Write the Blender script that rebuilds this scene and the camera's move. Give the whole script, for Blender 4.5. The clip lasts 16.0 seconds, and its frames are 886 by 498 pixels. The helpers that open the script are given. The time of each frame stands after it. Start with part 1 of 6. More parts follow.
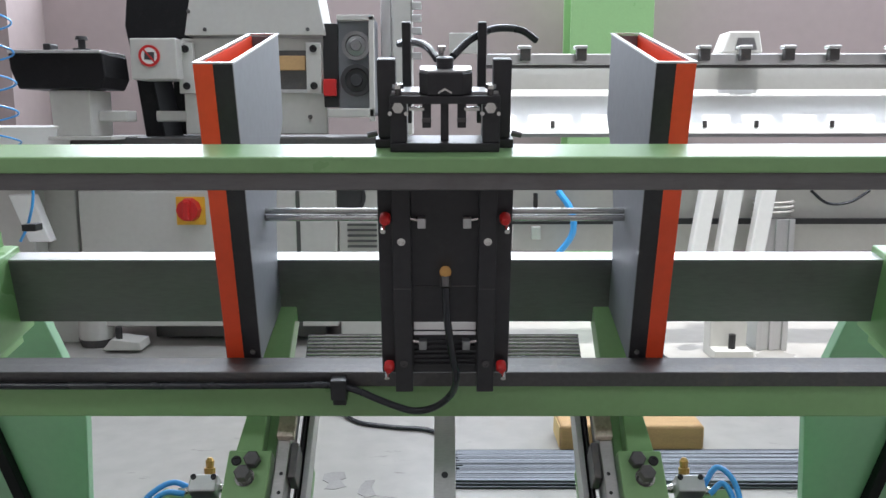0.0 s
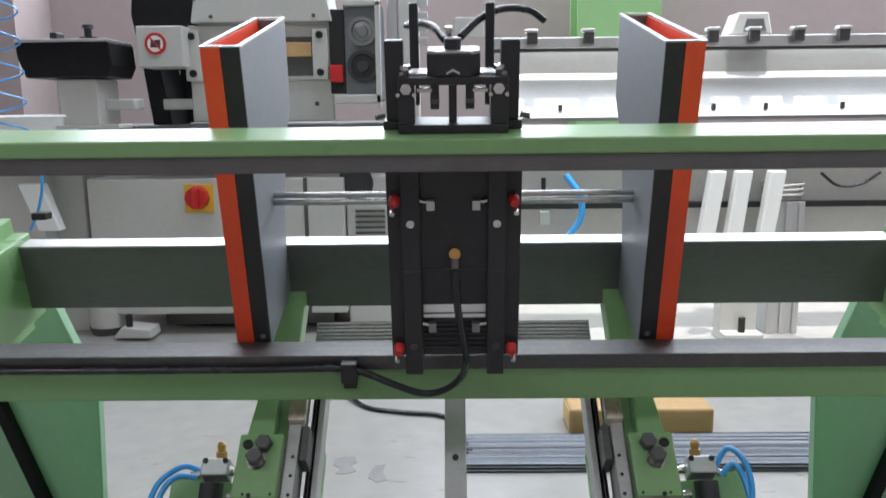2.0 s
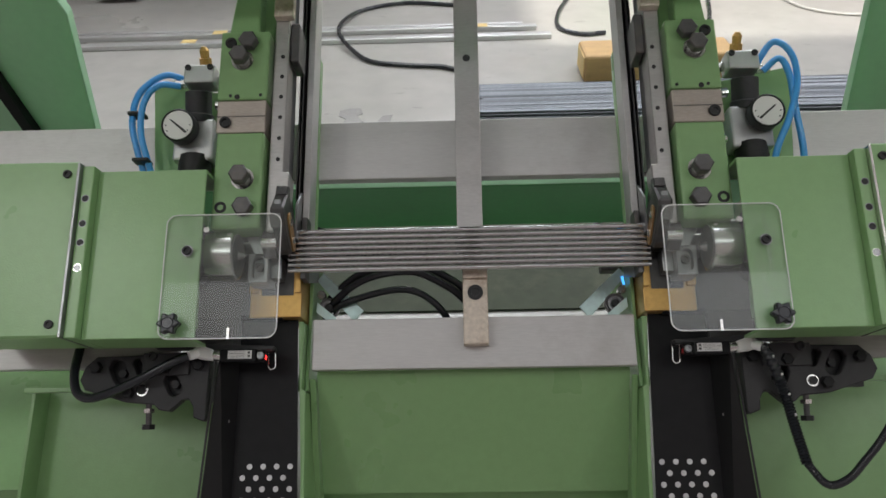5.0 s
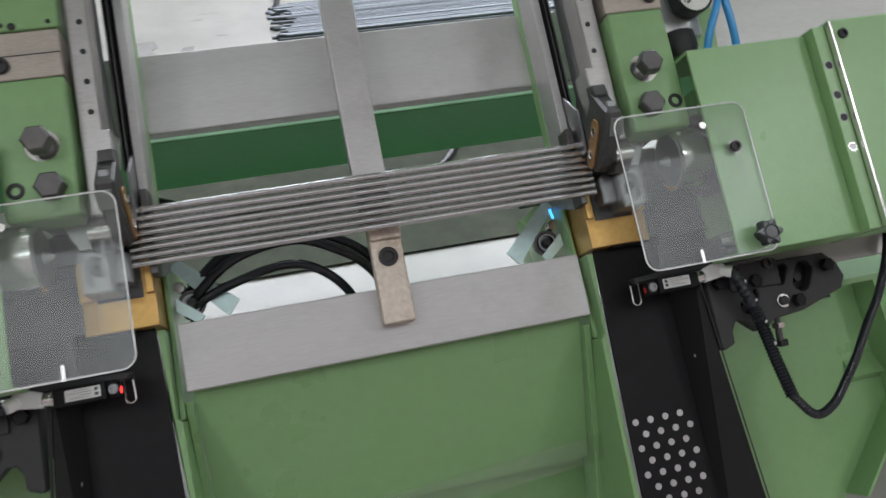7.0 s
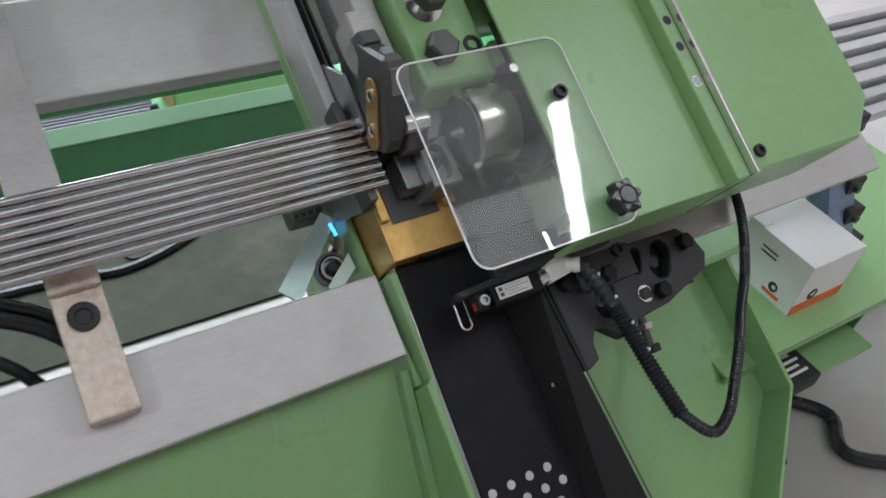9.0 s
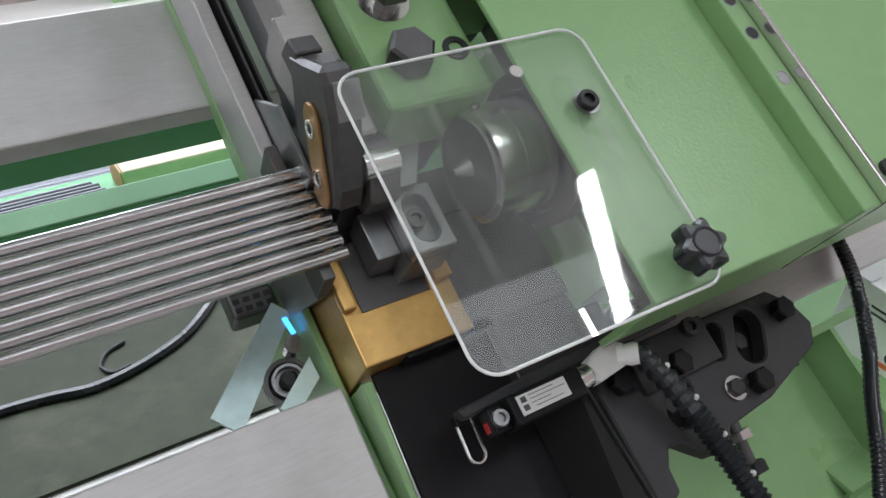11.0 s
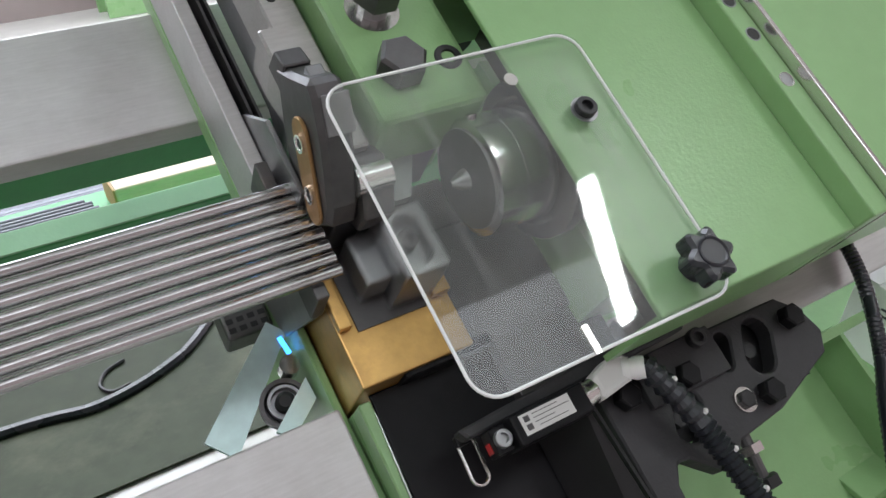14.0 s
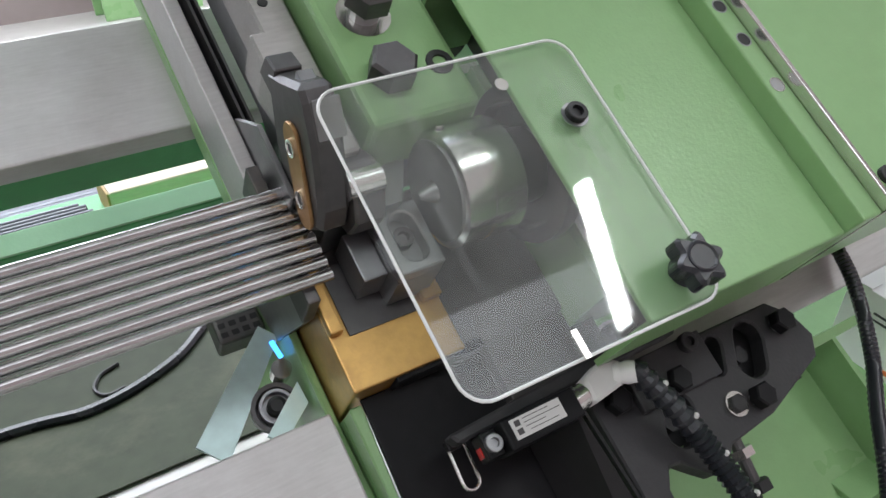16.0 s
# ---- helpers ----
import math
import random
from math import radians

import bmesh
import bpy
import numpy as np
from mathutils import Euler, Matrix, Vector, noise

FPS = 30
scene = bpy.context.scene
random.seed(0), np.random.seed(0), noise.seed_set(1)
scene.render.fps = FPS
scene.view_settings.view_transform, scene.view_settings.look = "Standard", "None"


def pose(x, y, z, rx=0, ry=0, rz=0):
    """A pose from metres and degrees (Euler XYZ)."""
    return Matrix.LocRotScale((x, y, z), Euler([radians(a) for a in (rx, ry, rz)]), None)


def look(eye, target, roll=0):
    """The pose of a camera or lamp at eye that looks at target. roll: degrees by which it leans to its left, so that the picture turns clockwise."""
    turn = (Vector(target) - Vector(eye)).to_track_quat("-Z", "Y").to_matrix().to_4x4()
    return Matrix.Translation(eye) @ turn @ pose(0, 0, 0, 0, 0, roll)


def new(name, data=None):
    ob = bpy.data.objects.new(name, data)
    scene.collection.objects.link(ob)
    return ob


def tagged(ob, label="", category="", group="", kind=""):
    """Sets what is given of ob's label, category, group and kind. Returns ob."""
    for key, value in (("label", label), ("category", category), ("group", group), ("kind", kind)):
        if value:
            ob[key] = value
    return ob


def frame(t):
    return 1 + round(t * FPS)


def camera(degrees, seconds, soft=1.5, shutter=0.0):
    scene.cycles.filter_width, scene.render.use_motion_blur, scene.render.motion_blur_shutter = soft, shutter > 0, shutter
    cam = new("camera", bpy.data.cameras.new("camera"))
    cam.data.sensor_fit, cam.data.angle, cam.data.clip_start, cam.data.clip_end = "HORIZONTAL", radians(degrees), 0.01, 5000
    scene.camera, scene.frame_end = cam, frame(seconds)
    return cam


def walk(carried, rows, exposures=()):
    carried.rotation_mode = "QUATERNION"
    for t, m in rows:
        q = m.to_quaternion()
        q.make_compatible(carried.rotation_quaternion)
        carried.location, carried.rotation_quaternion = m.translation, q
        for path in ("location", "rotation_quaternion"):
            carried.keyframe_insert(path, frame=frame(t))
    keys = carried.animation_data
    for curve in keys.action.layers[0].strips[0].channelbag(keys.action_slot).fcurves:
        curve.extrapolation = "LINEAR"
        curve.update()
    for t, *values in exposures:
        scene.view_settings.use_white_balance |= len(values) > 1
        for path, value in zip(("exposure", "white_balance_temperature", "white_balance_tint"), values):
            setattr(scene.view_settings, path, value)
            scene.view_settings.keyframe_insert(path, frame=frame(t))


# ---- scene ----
cam = camera(58.50, 16.0, soft=1.5, shutter=0.5)

# Frames of reference: the machine leans toward its operator; its feed deck slopes a further 30 degrees.
MACHINE = pose(0, 0, 1.40, 11.5) @ pose(0, 0, -1.98)
DECK = MACHINE @ pose(0, 0, 0, 30)
ROOM = Matrix.Identity(4)

PATH = [
    (0, (0.002, -0.01, 1.979), (-0.005, 1.862, 1.275), -0.1),
    (0.5, (0.004, -0.009, 1.977), (-0.006, 1.862, 1.269), -0.3),
    (1, (0.003, -0.008, 1.978), (-0.016, 1.859, 1.262), -0.4),
    (1.5, (0.002, -0.01, 1.978), (-0.016, 1.86, 1.27), -0.7),
    (2, (0.0, -0.01, 1.972), (-0.027, 1.85, 1.237), -0.8),
    (2.5, (-0.004, -0.008, 1.924), (-0.037, 1.779, 1.026), -0.5),
    (3, (-0.0038, 0.0137, 1.8740), (-0.0279, 1.6992, 0.7977), -0.59),
    (3.5, (-0.0016, -0.0001, 1.8344), (-0.0369, 1.5685, 0.5941), -1.30),
    (4, (0.0042, -0.0094, 1.8025), (-0.0583, 1.4740, 0.4625), -2.50),
    (4.2, (0.0014, -0.0083, 1.7946), (-0.0628, 1.4792, 0.4593), -2.63),
    (6.3, (-0.0370, 0.1893, 1.6913), (-0.0138, 1.5046, 0.1848), -1.94),
    (6.5, (-0.0744, 0.2033, 1.6718), (0.0130, 1.5155, 0.1649), -1.41),
    (7, (-0.1133, 0.2689, 1.6054), (0.2840, 1.5112, 0.0892), 4.06),
    (7.5, (-0.0866, 0.3088, 1.5710), (0.3483, 1.5247, 0.0438), 3.40),
    (8, (-0.0609, 0.3319, 1.5045), (0.5910, 1.4959, 0.0145), 8.23),
    (8.5, (-0.0386, 0.3681, 1.4282), (0.7810, 1.5051, 0.0015), 10.76),
    (9, (-0.0134, 0.4017, 1.3634), (0.8750, 1.5784, 0.0120), 9.19),
    (9.5, (0.0031, 0.4169, 1.3313), (0.9502, 1.6301, 0.0542), 8.03),
    (10, (0.0537, 0.4577, 1.2707), (0.9914, 1.7453, 0.0613), 5.78),
    (10.2, (0.0864, 0.4847, 1.2450), (0.9753, 1.8262, 0.0574), 3.59),
    (12.5, (0.1162, 0.5289, 1.2164), (0.9900, 1.8735, 0.0212), 1.73),
    (13, (0.1163, 0.5280, 1.2175), (0.9921, 1.8791, 0.0310), 1.46),
    (13.5, (0.1184, 0.5262, 1.2190), (0.9874, 1.8851, 0.0365), 1.02),
    (14, (0.1182, 0.5273, 1.2191), (0.9894, 1.8889, 0.0414), 1.07),
    (14.5, (0.1167, 0.5292, 1.2187), (0.9885, 1.8968, 0.0484), 0.89),
    (15, (0.1189, 0.5290, 1.2192), (0.9885, 1.8856, 0.0345), 0.91),
    (15.5, (0.1209, 0.5273, 1.2196), (0.9967, 1.8912, 0.0480), 0.69),
    (16, (0.1211, 0.5255, 1.2200), (1.0009, 1.8874, 0.0491), 1.27),
]
walk(cam, [(t, MACHINE @ look(eye, target, roll)) for t, eye, target, roll in PATH],
     [(0.0, 0.10, 6250, 10), (2.0, 0.08, 6250, 10), (3.5, -0.08, 6850, 10), (4.2, -0.08, 6850, 10), (6.5, 0.26, 6450, 10), (7.5, 0.34, 6450, 10),
      (9.0, 0.44, 6300, 11), (10.0, 0.53, 6300, 11), (12.5, 0.75, 6400, 11), (16.0, 0.79, 6400, 11)])

# ---------------------------------------------------------------- light
scene.view_settings.exposure = 0.0
world = bpy.data.worlds.new("hall_sky")
scene.world = world
world.use_nodes = True
wn = world.node_tree.nodes
wl = world.node_tree.links
sky = wn.new("ShaderNodeTexSky")
sky.sky_type = "NISHITA"
sky.sun_disc = False
sky.sun_elevation = radians(80)
sky.sun_rotation = radians(180)
wl.new(sky.outputs[0], wn["Background"].inputs[0])
wn["Background"].inputs[1].default_value = 0.12


def area_lamp(name, m, sx, sy, watts, colour):
    d = bpy.data.lights.new(name, "AREA")
    d.shape, d.size, d.size_y, d.energy, d.color = "RECTANGLE", sx, sy, watts, colour
    ob = new(name, d)
    ob.matrix_basis = m
    return ob


# daylight of unseen skylights, the south one added front fill, and fluorescent roof battens
for xs, ys, watts in ((1.6, 3.9, 215), (1.6, 6.2, 280), (0, -2.2, 52)):
    area_lamp("skylight_lamp", pose(xs, ys, 5.38), 9.0, 1.3, watts, (0.885, 0.93, 1.0))
area_lamp("window_lamp", pose(0, 7.19, 3.55, -90), 12.6, 1.8, 640, (0.885, 0.93, 1.0))
for xs, ys in ((-2.6, -0.9), (3.49, -1.02)):
    area_lamp("batten_lamp", pose(xs, ys, 4.3, 0, 0, 13), 0.15, 1.2, 26, (0.96, 1.0, 0.98))

# the sun falls through the part of the middle roof gap left open
sun = bpy.data.lights.new("sun", "SUN")
sun.energy, sun.angle, sun.color = 4.2, radians(2), (1.0, 0.97, 0.92)
sun_ob = new("sun", sun)
sun_ob.matrix_basis = pose(0, 0, 9, 10, 0, 0)

# ---------------------------------------------------------------- materials


def srgb(r, g, b):
    return tuple(((c / 255 + 0.055) / 1.055) ** 2.4 if c > 10 else c / 3294.6 for c in (r, g, b)) + (1.0,)


def mat(name, colour, rough=0.5, metal=0.0, vary=0.12, scale=18.0, bump=0.05, bump_scale=160.0, stain=None, stain_amount=0.0,
        stretch=(1, 1, 1), random=0.0, coat=0.0, spec=0.5):
    """Painted or metal surface: two scales of colour variation, uneven roughness and fine relief."""
    m = bpy.data.materials.new(name)
    m.use_nodes = True
    nt = m.node_tree
    n, l = nt.nodes, nt.links
    p = n["Principled BSDF"]
    p.inputs["Metallic"].default_value = metal
    p.inputs["Specular IOR Level"].default_value = spec
    p.inputs["Coat Weight"].default_value = coat
    tc = n.new("ShaderNodeTexCoord")
    mp = n.new("ShaderNodeMapping")
    mp.inputs["Scale"].default_value = stretch
    l.new(tc.outputs["Object"], mp.inputs["Vector"])
    big = n.new("ShaderNodeTexNoise")
    big.inputs["Scale"].default_value, big.inputs["Detail"].default_value = scale * 0.35, 5
    fine = n.new("ShaderNodeTexNoise")
    fine.inputs["Scale"].default_value, fine.inputs["Detail"].default_value = scale * 6, 4
    l.new(mp.outputs[0], big.inputs["Vector"])
    l.new(mp.outputs[0], fine.inputs["Vector"])
    add = n.new("ShaderNodeMath")
    add.operation = "ADD"
    l.new(big.outputs["Fac"], add.inputs[0])
    l.new(fine.outputs["Fac"], add.inputs[1])
    ramp = n.new("ShaderNodeMapRange")
    ramp.inputs["From Min"].default_value, ramp.inputs["From Max"].default_value = 0.6, 1.4
    ramp.inputs["To Min"].default_value, ramp.inputs["To Max"].default_value = 1 - vary, 1 + vary
    l.new(add.outputs[0], ramp.inputs["Value"])
    hsv = n.new("ShaderNodeHueSaturation")
    hsv.inputs["Color"].default_value = colour
    value = ramp.outputs[0]
    if random:
        oi = n.new("ShaderNodeObjectInfo")
        rr = n.new("ShaderNodeMapRange")
        rr.inputs["To Min"].default_value, rr.inputs["To Max"].default_value = 1 - random, 1 + random
        l.new(oi.outputs["Random"], rr.inputs["Value"])
        mul = n.new("ShaderNodeMath")
        mul.operation = "MULTIPLY"
        l.new(value, mul.inputs[0])
        l.new(rr.outputs[0], mul.inputs[1])
        value = mul.outputs[0]
    l.new(value, hsv.inputs["Value"])
    colour_out = hsv.outputs[0]
    if stain:
        sn = n.new("ShaderNodeTexNoise")
        sn.inputs["Scale"].default_value, sn.inputs["Detail"].default_value, sn.inputs["Roughness"].default_value = scale * 0.9, 9, 0.7
        l.new(tc.outputs["Object"], sn.inputs["Vector"])
        sr = n.new("ShaderNodeMapRange")
        sr.inputs["From Min"].default_value, sr.inputs["From Max"].default_value = 0.53, 0.72
        sr.inputs["To Max"].default_value = stain_amount
        l.new(sn.outputs["Fac"], sr.inputs["Value"])
        mix = n.new("ShaderNodeMix")
        mix.data_type = "RGBA"
        l.new(sr.outputs[0], mix.inputs["Factor"])
        l.new(colour_out, mix.inputs["A"])
        mix.inputs["B"].default_value = stain
        colour_out = mix.outputs["Result"]
    l.new(colour_out, p.inputs["Base Color"])
    rg = n.new("ShaderNodeMapRange")
    rg.inputs["To Min"].default_value, rg.inputs["To Max"].default_value = max(0.03, rough - 0.1), min(1, rough + 0.1)
    l.new(big.outputs["Fac"], rg.inputs["Value"])
    l.new(rg.outputs[0], p.inputs["Roughness"])
    if bump:
        bn = n.new("ShaderNodeTexNoise")
        bn.inputs["Scale"].default_value, bn.inputs["Detail"].default_value = bump_scale, 3
        l.new(mp.outputs[0], bn.inputs["Vector"])
        b = n.new("ShaderNodeBump")
        b.inputs["Strength"].default_value, b.inputs["Distance"].default_value = bump, 0.002
        l.new(bn.outputs["Fac"], b.inputs["Height"])
        l.new(b.outputs[0], p.inputs["Normal"])
    return m


def clear_plastic(name, tint, rough):
    m = bpy.data.materials.new(name)
    m.use_nodes = True
    nt = m.node_tree
    n, l = nt.nodes, nt.links
    n.remove(n["Principled BSDF"])
    tr = n.new("ShaderNodeBsdfTransparent")
    tr.inputs["Color"].default_value = tint
    gl = n.new("ShaderNodeBsdfGlossy")
    gl.inputs["Roughness"].default_value = rough
    df = n.new("ShaderNodeBsdfDiffuse")
    df.inputs["Color"].default_value = (0.75, 0.76, 0.75, 1)
    lw = n.new("ShaderNodeLayerWeight")
    lw.inputs["Blend"].default_value = 0.5
    pw = n.new("ShaderNodeMath")
    pw.operation, pw.inputs[1].default_value = "POWER", 4.0
    l.new(lw.outputs["Facing"], pw.inputs[0])
    fr = n.new("ShaderNodeMapRange")
    fr.inputs["To Min"].default_value, fr.inputs["To Max"].default_value = 0.035, 0.7
    l.new(pw.outputs[0], fr.inputs["Value"])
    tc = n.new("ShaderNodeTexCoord")
    sm = n.new("ShaderNodeTexNoise")
    sm.inputs["Scale"].default_value, sm.inputs["Detail"].default_value = 16, 8
    l.new(tc.outputs["Object"], sm.inputs["Vector"])
    mr = n.new("ShaderNodeMapRange")
    mr.inputs["From Min"].default_value, mr.inputs["From Max"].default_value = 0.4, 0.8
    mr.inputs["To Min"].default_value, mr.inputs["To Max"].default_value = 0.03, 0.10
    l.new(sm.outputs["Fac"], mr.inputs["Value"])
    m1 = n.new("ShaderNodeMixShader")
    # wiping scratches: long thin streaks of haze
    mp = n.new("ShaderNodeMapping")
    mp.inputs["Rotation"].default_value = (0, 0, 0.35)
    mp.inputs["Scale"].default_value = (150, 7, 7)
    l.new(tc.outputs["Object"], mp.inputs["Vector"])
    sc = n.new("ShaderNodeTexNoise")
    sc.inputs["Scale"].default_value, sc.inputs["Detail"].default_value = 1.0, 6
    l.new(mp.outputs[0], sc.inputs["Vector"])
    sr = n.new("ShaderNodeMapRange")
    sr.inputs["From Min"].default_value, sr.inputs["From Max"].default_value, sr.inputs["To Max"].default_value = 0.58, 0.75, 0.16
    l.new(sc.outputs["Fac"], sr.inputs["Value"])
    hz = n.new("ShaderNodeMath")
    l.new(mr.outputs[0], hz.inputs[0])
    l.new(sr.outputs[0], hz.inputs[1])
    l.new(hz.outputs[0], m1.inputs[0])
    l.new(tr.outputs[0], m1.inputs[1])
    l.new(df.outputs[0], m1.inputs[2])
    m2 = n.new("ShaderNodeMixShader")
    l.new(fr.outputs[0], m2.inputs[0])
    l.new(m1.outputs[0], m2.inputs[1])
    l.new(gl.outputs[0], m2.inputs[2])
    l.new(m2.outputs[0], n["Material Output"].inputs["Surface"])
    return m


def glowing(name, colour, strength):
    m = bpy.data.materials.new(name)
    m.use_nodes = True
    p = m.node_tree.nodes["Principled BSDF"]
    p.inputs["Base Color"].default_value = colour
    p.inputs["Emission Color"].default_value = colour
    p.inputs["Emission Strength"].default_value = strength
    return m


GREEN = mat("green_paint", (0.247, 0.43, 0.19, 1), 0.30, vary=0.06, scale=12, bump=0.12, bump_scale=420, stain=(0.21, 0.33, 0.15, 1), stain_amount=0.25)
GREEN_PALE = mat("pale_green", (0.31, 0.52, 0.33, 1), 0.5, vary=0.06, scale=8, bump=0.08, bump_scale=300)
GREEN_DEEP = mat("deep_green", (0.05, 0.33, 0.095, 1), 0.45, vary=0.1, scale=10, bump=0.1, bump_scale=300)
STEEL = mat("ground_steel", (0.50, 0.485, 0.475, 1), 0.38, 0.85, vary=0.12, scale=14, bump=0.1, bump_scale=240, stretch=(1, 6, 6), stain=(0.2, 0.17, 0.15, 1), stain_amount=0.3)
STEEL_PLATE = mat("brushed_plate", (0.54, 0.53, 0.52, 1), 0.46, 0.6, vary=0.1, scale=9, bump=0.08, bump_scale=260, stretch=(1, 9, 9), stain=(0.25, 0.22, 0.20, 1), stain_amount=0.25)
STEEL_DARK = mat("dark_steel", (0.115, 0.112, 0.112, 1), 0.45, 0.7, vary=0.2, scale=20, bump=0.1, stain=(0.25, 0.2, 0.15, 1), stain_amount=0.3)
STEEL_MID = mat("grey_machined_steel", (0.30, 0.305, 0.31, 1), 0.35, 0.85, vary=0.15, scale=16, bump=0.06, bump_scale=300)
ROD_STEEL = mat("drawn_rod_steel", (0.52, 0.515, 0.51, 1), 0.17, 0.97, vary=0.15, scale=25, bump=0.05, bump_scale=200, stretch=(0.3, 3, 3), random=0.12)
TURNED = mat("turned_steel", (0.88, 0.88, 0.87, 1), 0.20, 0.9, vary=0.12, scale=24, bump=0.05, bump_scale=300, stretch=(8, 0.4, 0.4))
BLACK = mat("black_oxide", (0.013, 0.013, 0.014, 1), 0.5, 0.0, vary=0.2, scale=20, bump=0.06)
BLACK_PLATE = mat("blackened_plate", (0.010, 0.010, 0.011, 1), 0.48, 0.0, vary=0.25, scale=12, bump=0.06, stain=(0.028, 0.027, 0.026, 1), stain_amount=0.4, spec=0.2)
SLATE = mat("worn_black_steel", (0.026, 0.026, 0.029, 1), 0.42, 0.0, vary=0.25, scale=16, bump=0.08, stain=(0.05, 0.048, 0.046, 1), stain_amount=0.35)
BED_GREY = mat("oily_grey_bed", (0.10, 0.10, 0.10, 1), 0.6, 0.0, vary=0.2, scale=18, bump=0.0, stain=(0.15, 0.145, 0.14, 1), stain_amount=0.4)
CAST = mat("dark_grey_cast", (0.035, 0.035, 0.037, 1), 0.6, 0.0, vary=0.15, scale=20, bump=0.2, bump_scale=380)
RUBBER = mat("black_rubber", (0.02, 0.022, 0.027, 1), 0.26, vary=0.15, scale=30, bump=0.08)
BRASS = mat("brass_block", (0.62, 0.38, 0.13, 1), 0.38, 0.75, vary=0.14, scale=22, bump=0.12, bump_scale=200, stain=(0.33, 0.19, 0.08, 1), stain_amount=0.5)
BRONZE = mat("bronze_plate", (0.42, 0.25, 0.11, 1), 0.4, 0.7, vary=0.15, scale=30)
STAINED = mat("heat_stained_steel", (0.66, 0.58, 0.49, 1), 0.45, 0.4, vary=0.2, scale=30, bump=0.1, stain=(0.27, 0.16, 0.09, 1), stain_amount=0.75)
BARE = mat("bare_ground_patch", (0.45, 0.40, 0.35, 1), 0.4, 0.6, vary=0.18, scale=22, stretch=(1, 5, 5), stain=(0.32, 0.2, 0.12, 1), stain_amount=0.5)
RED = mat("red_orange_paint", (0.97, 0.10, 0.028, 1), 0.45, vary=0.07, scale=10, bump=0.06)
RED_PLASTIC = mat("red_plastic", (0.55, 0.02, 0.02, 1), 0.35)
YELLOW = mat("yellow_plastic", (0.75, 0.42, 0.03, 1), 0.4)
GREY_SHEET = mat("grey_painted_sheet", (0.20, 0.21, 0.23, 1), 0.5, 0.2, vary=0.1, scale=9, bump=0.05)
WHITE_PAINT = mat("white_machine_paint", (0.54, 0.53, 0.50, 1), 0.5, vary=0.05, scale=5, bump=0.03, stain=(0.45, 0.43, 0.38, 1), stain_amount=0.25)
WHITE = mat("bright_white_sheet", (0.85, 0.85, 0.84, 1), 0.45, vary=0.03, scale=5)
CARTON = mat("white_carton", (0.78, 0.78, 0.77, 1), 0.6, vary=0.03, scale=8)
ORANGE = mat("orange_print", (0.75, 0.17, 0.05, 1), 0.6)
PRINT = mat("dark_print", (0.05, 0.05, 0.055, 1), 0.6)
LABEL = mat("label_paper", (0.72, 0.72, 0.70, 1), 0.5, vary=0.04)
BLUE_HOSE = mat("blue_hose", (0.06, 0.36, 0.80, 1), 0.3, vary=0.08, coat=0.3)
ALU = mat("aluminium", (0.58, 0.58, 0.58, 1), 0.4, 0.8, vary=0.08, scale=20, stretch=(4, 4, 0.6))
CHROME = mat("nickel_plate", (0.72, 0.71, 0.68, 1), 0.2, 0.95, vary=0.08)
WOOD = mat("pale_pine", (0.52, 0.33, 0.15, 1), 0.65, vary=0.2, scale=14, stretch=(1, 7, 7), bump=0.15)
WALL_MAT = mat("mauve_wall", (0.32, 0.26, 0.255, 1), 0.8, vary=0.05, scale=2, bump=0.05)
CEIL_MAT = mat("pale_roof", (0.6, 0.6, 0.58, 1), 0.8, vary=0.05, scale=2)
PLEXI = clear_plastic("scratched_acrylic", (0.93, 0.95, 0.93, 1), 0.03)
DIAL = mat("dial_white", (0.75, 0.75, 0.72, 1), 0.4, vary=0.02)
GALV = mat("galvanised_strip", (0.58, 0.74, 0.72, 1), 0.35, 0.4, vary=0.12, scale=20)
CHAIN = mat("blue_grey_steel", (0.22, 0.30, 0.42, 1), 0.35, 0.6, vary=0.2, scale=14)
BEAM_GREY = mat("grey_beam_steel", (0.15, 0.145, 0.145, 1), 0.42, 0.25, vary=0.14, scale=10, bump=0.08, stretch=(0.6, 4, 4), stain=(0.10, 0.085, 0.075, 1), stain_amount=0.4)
BLUE_LED = glowing("blue_led", (0.05, 0.35, 1.0, 1), 2.0)
RED_LED = glowing("red_led", (1.0, 0.03, 0.03, 1), 3.0)


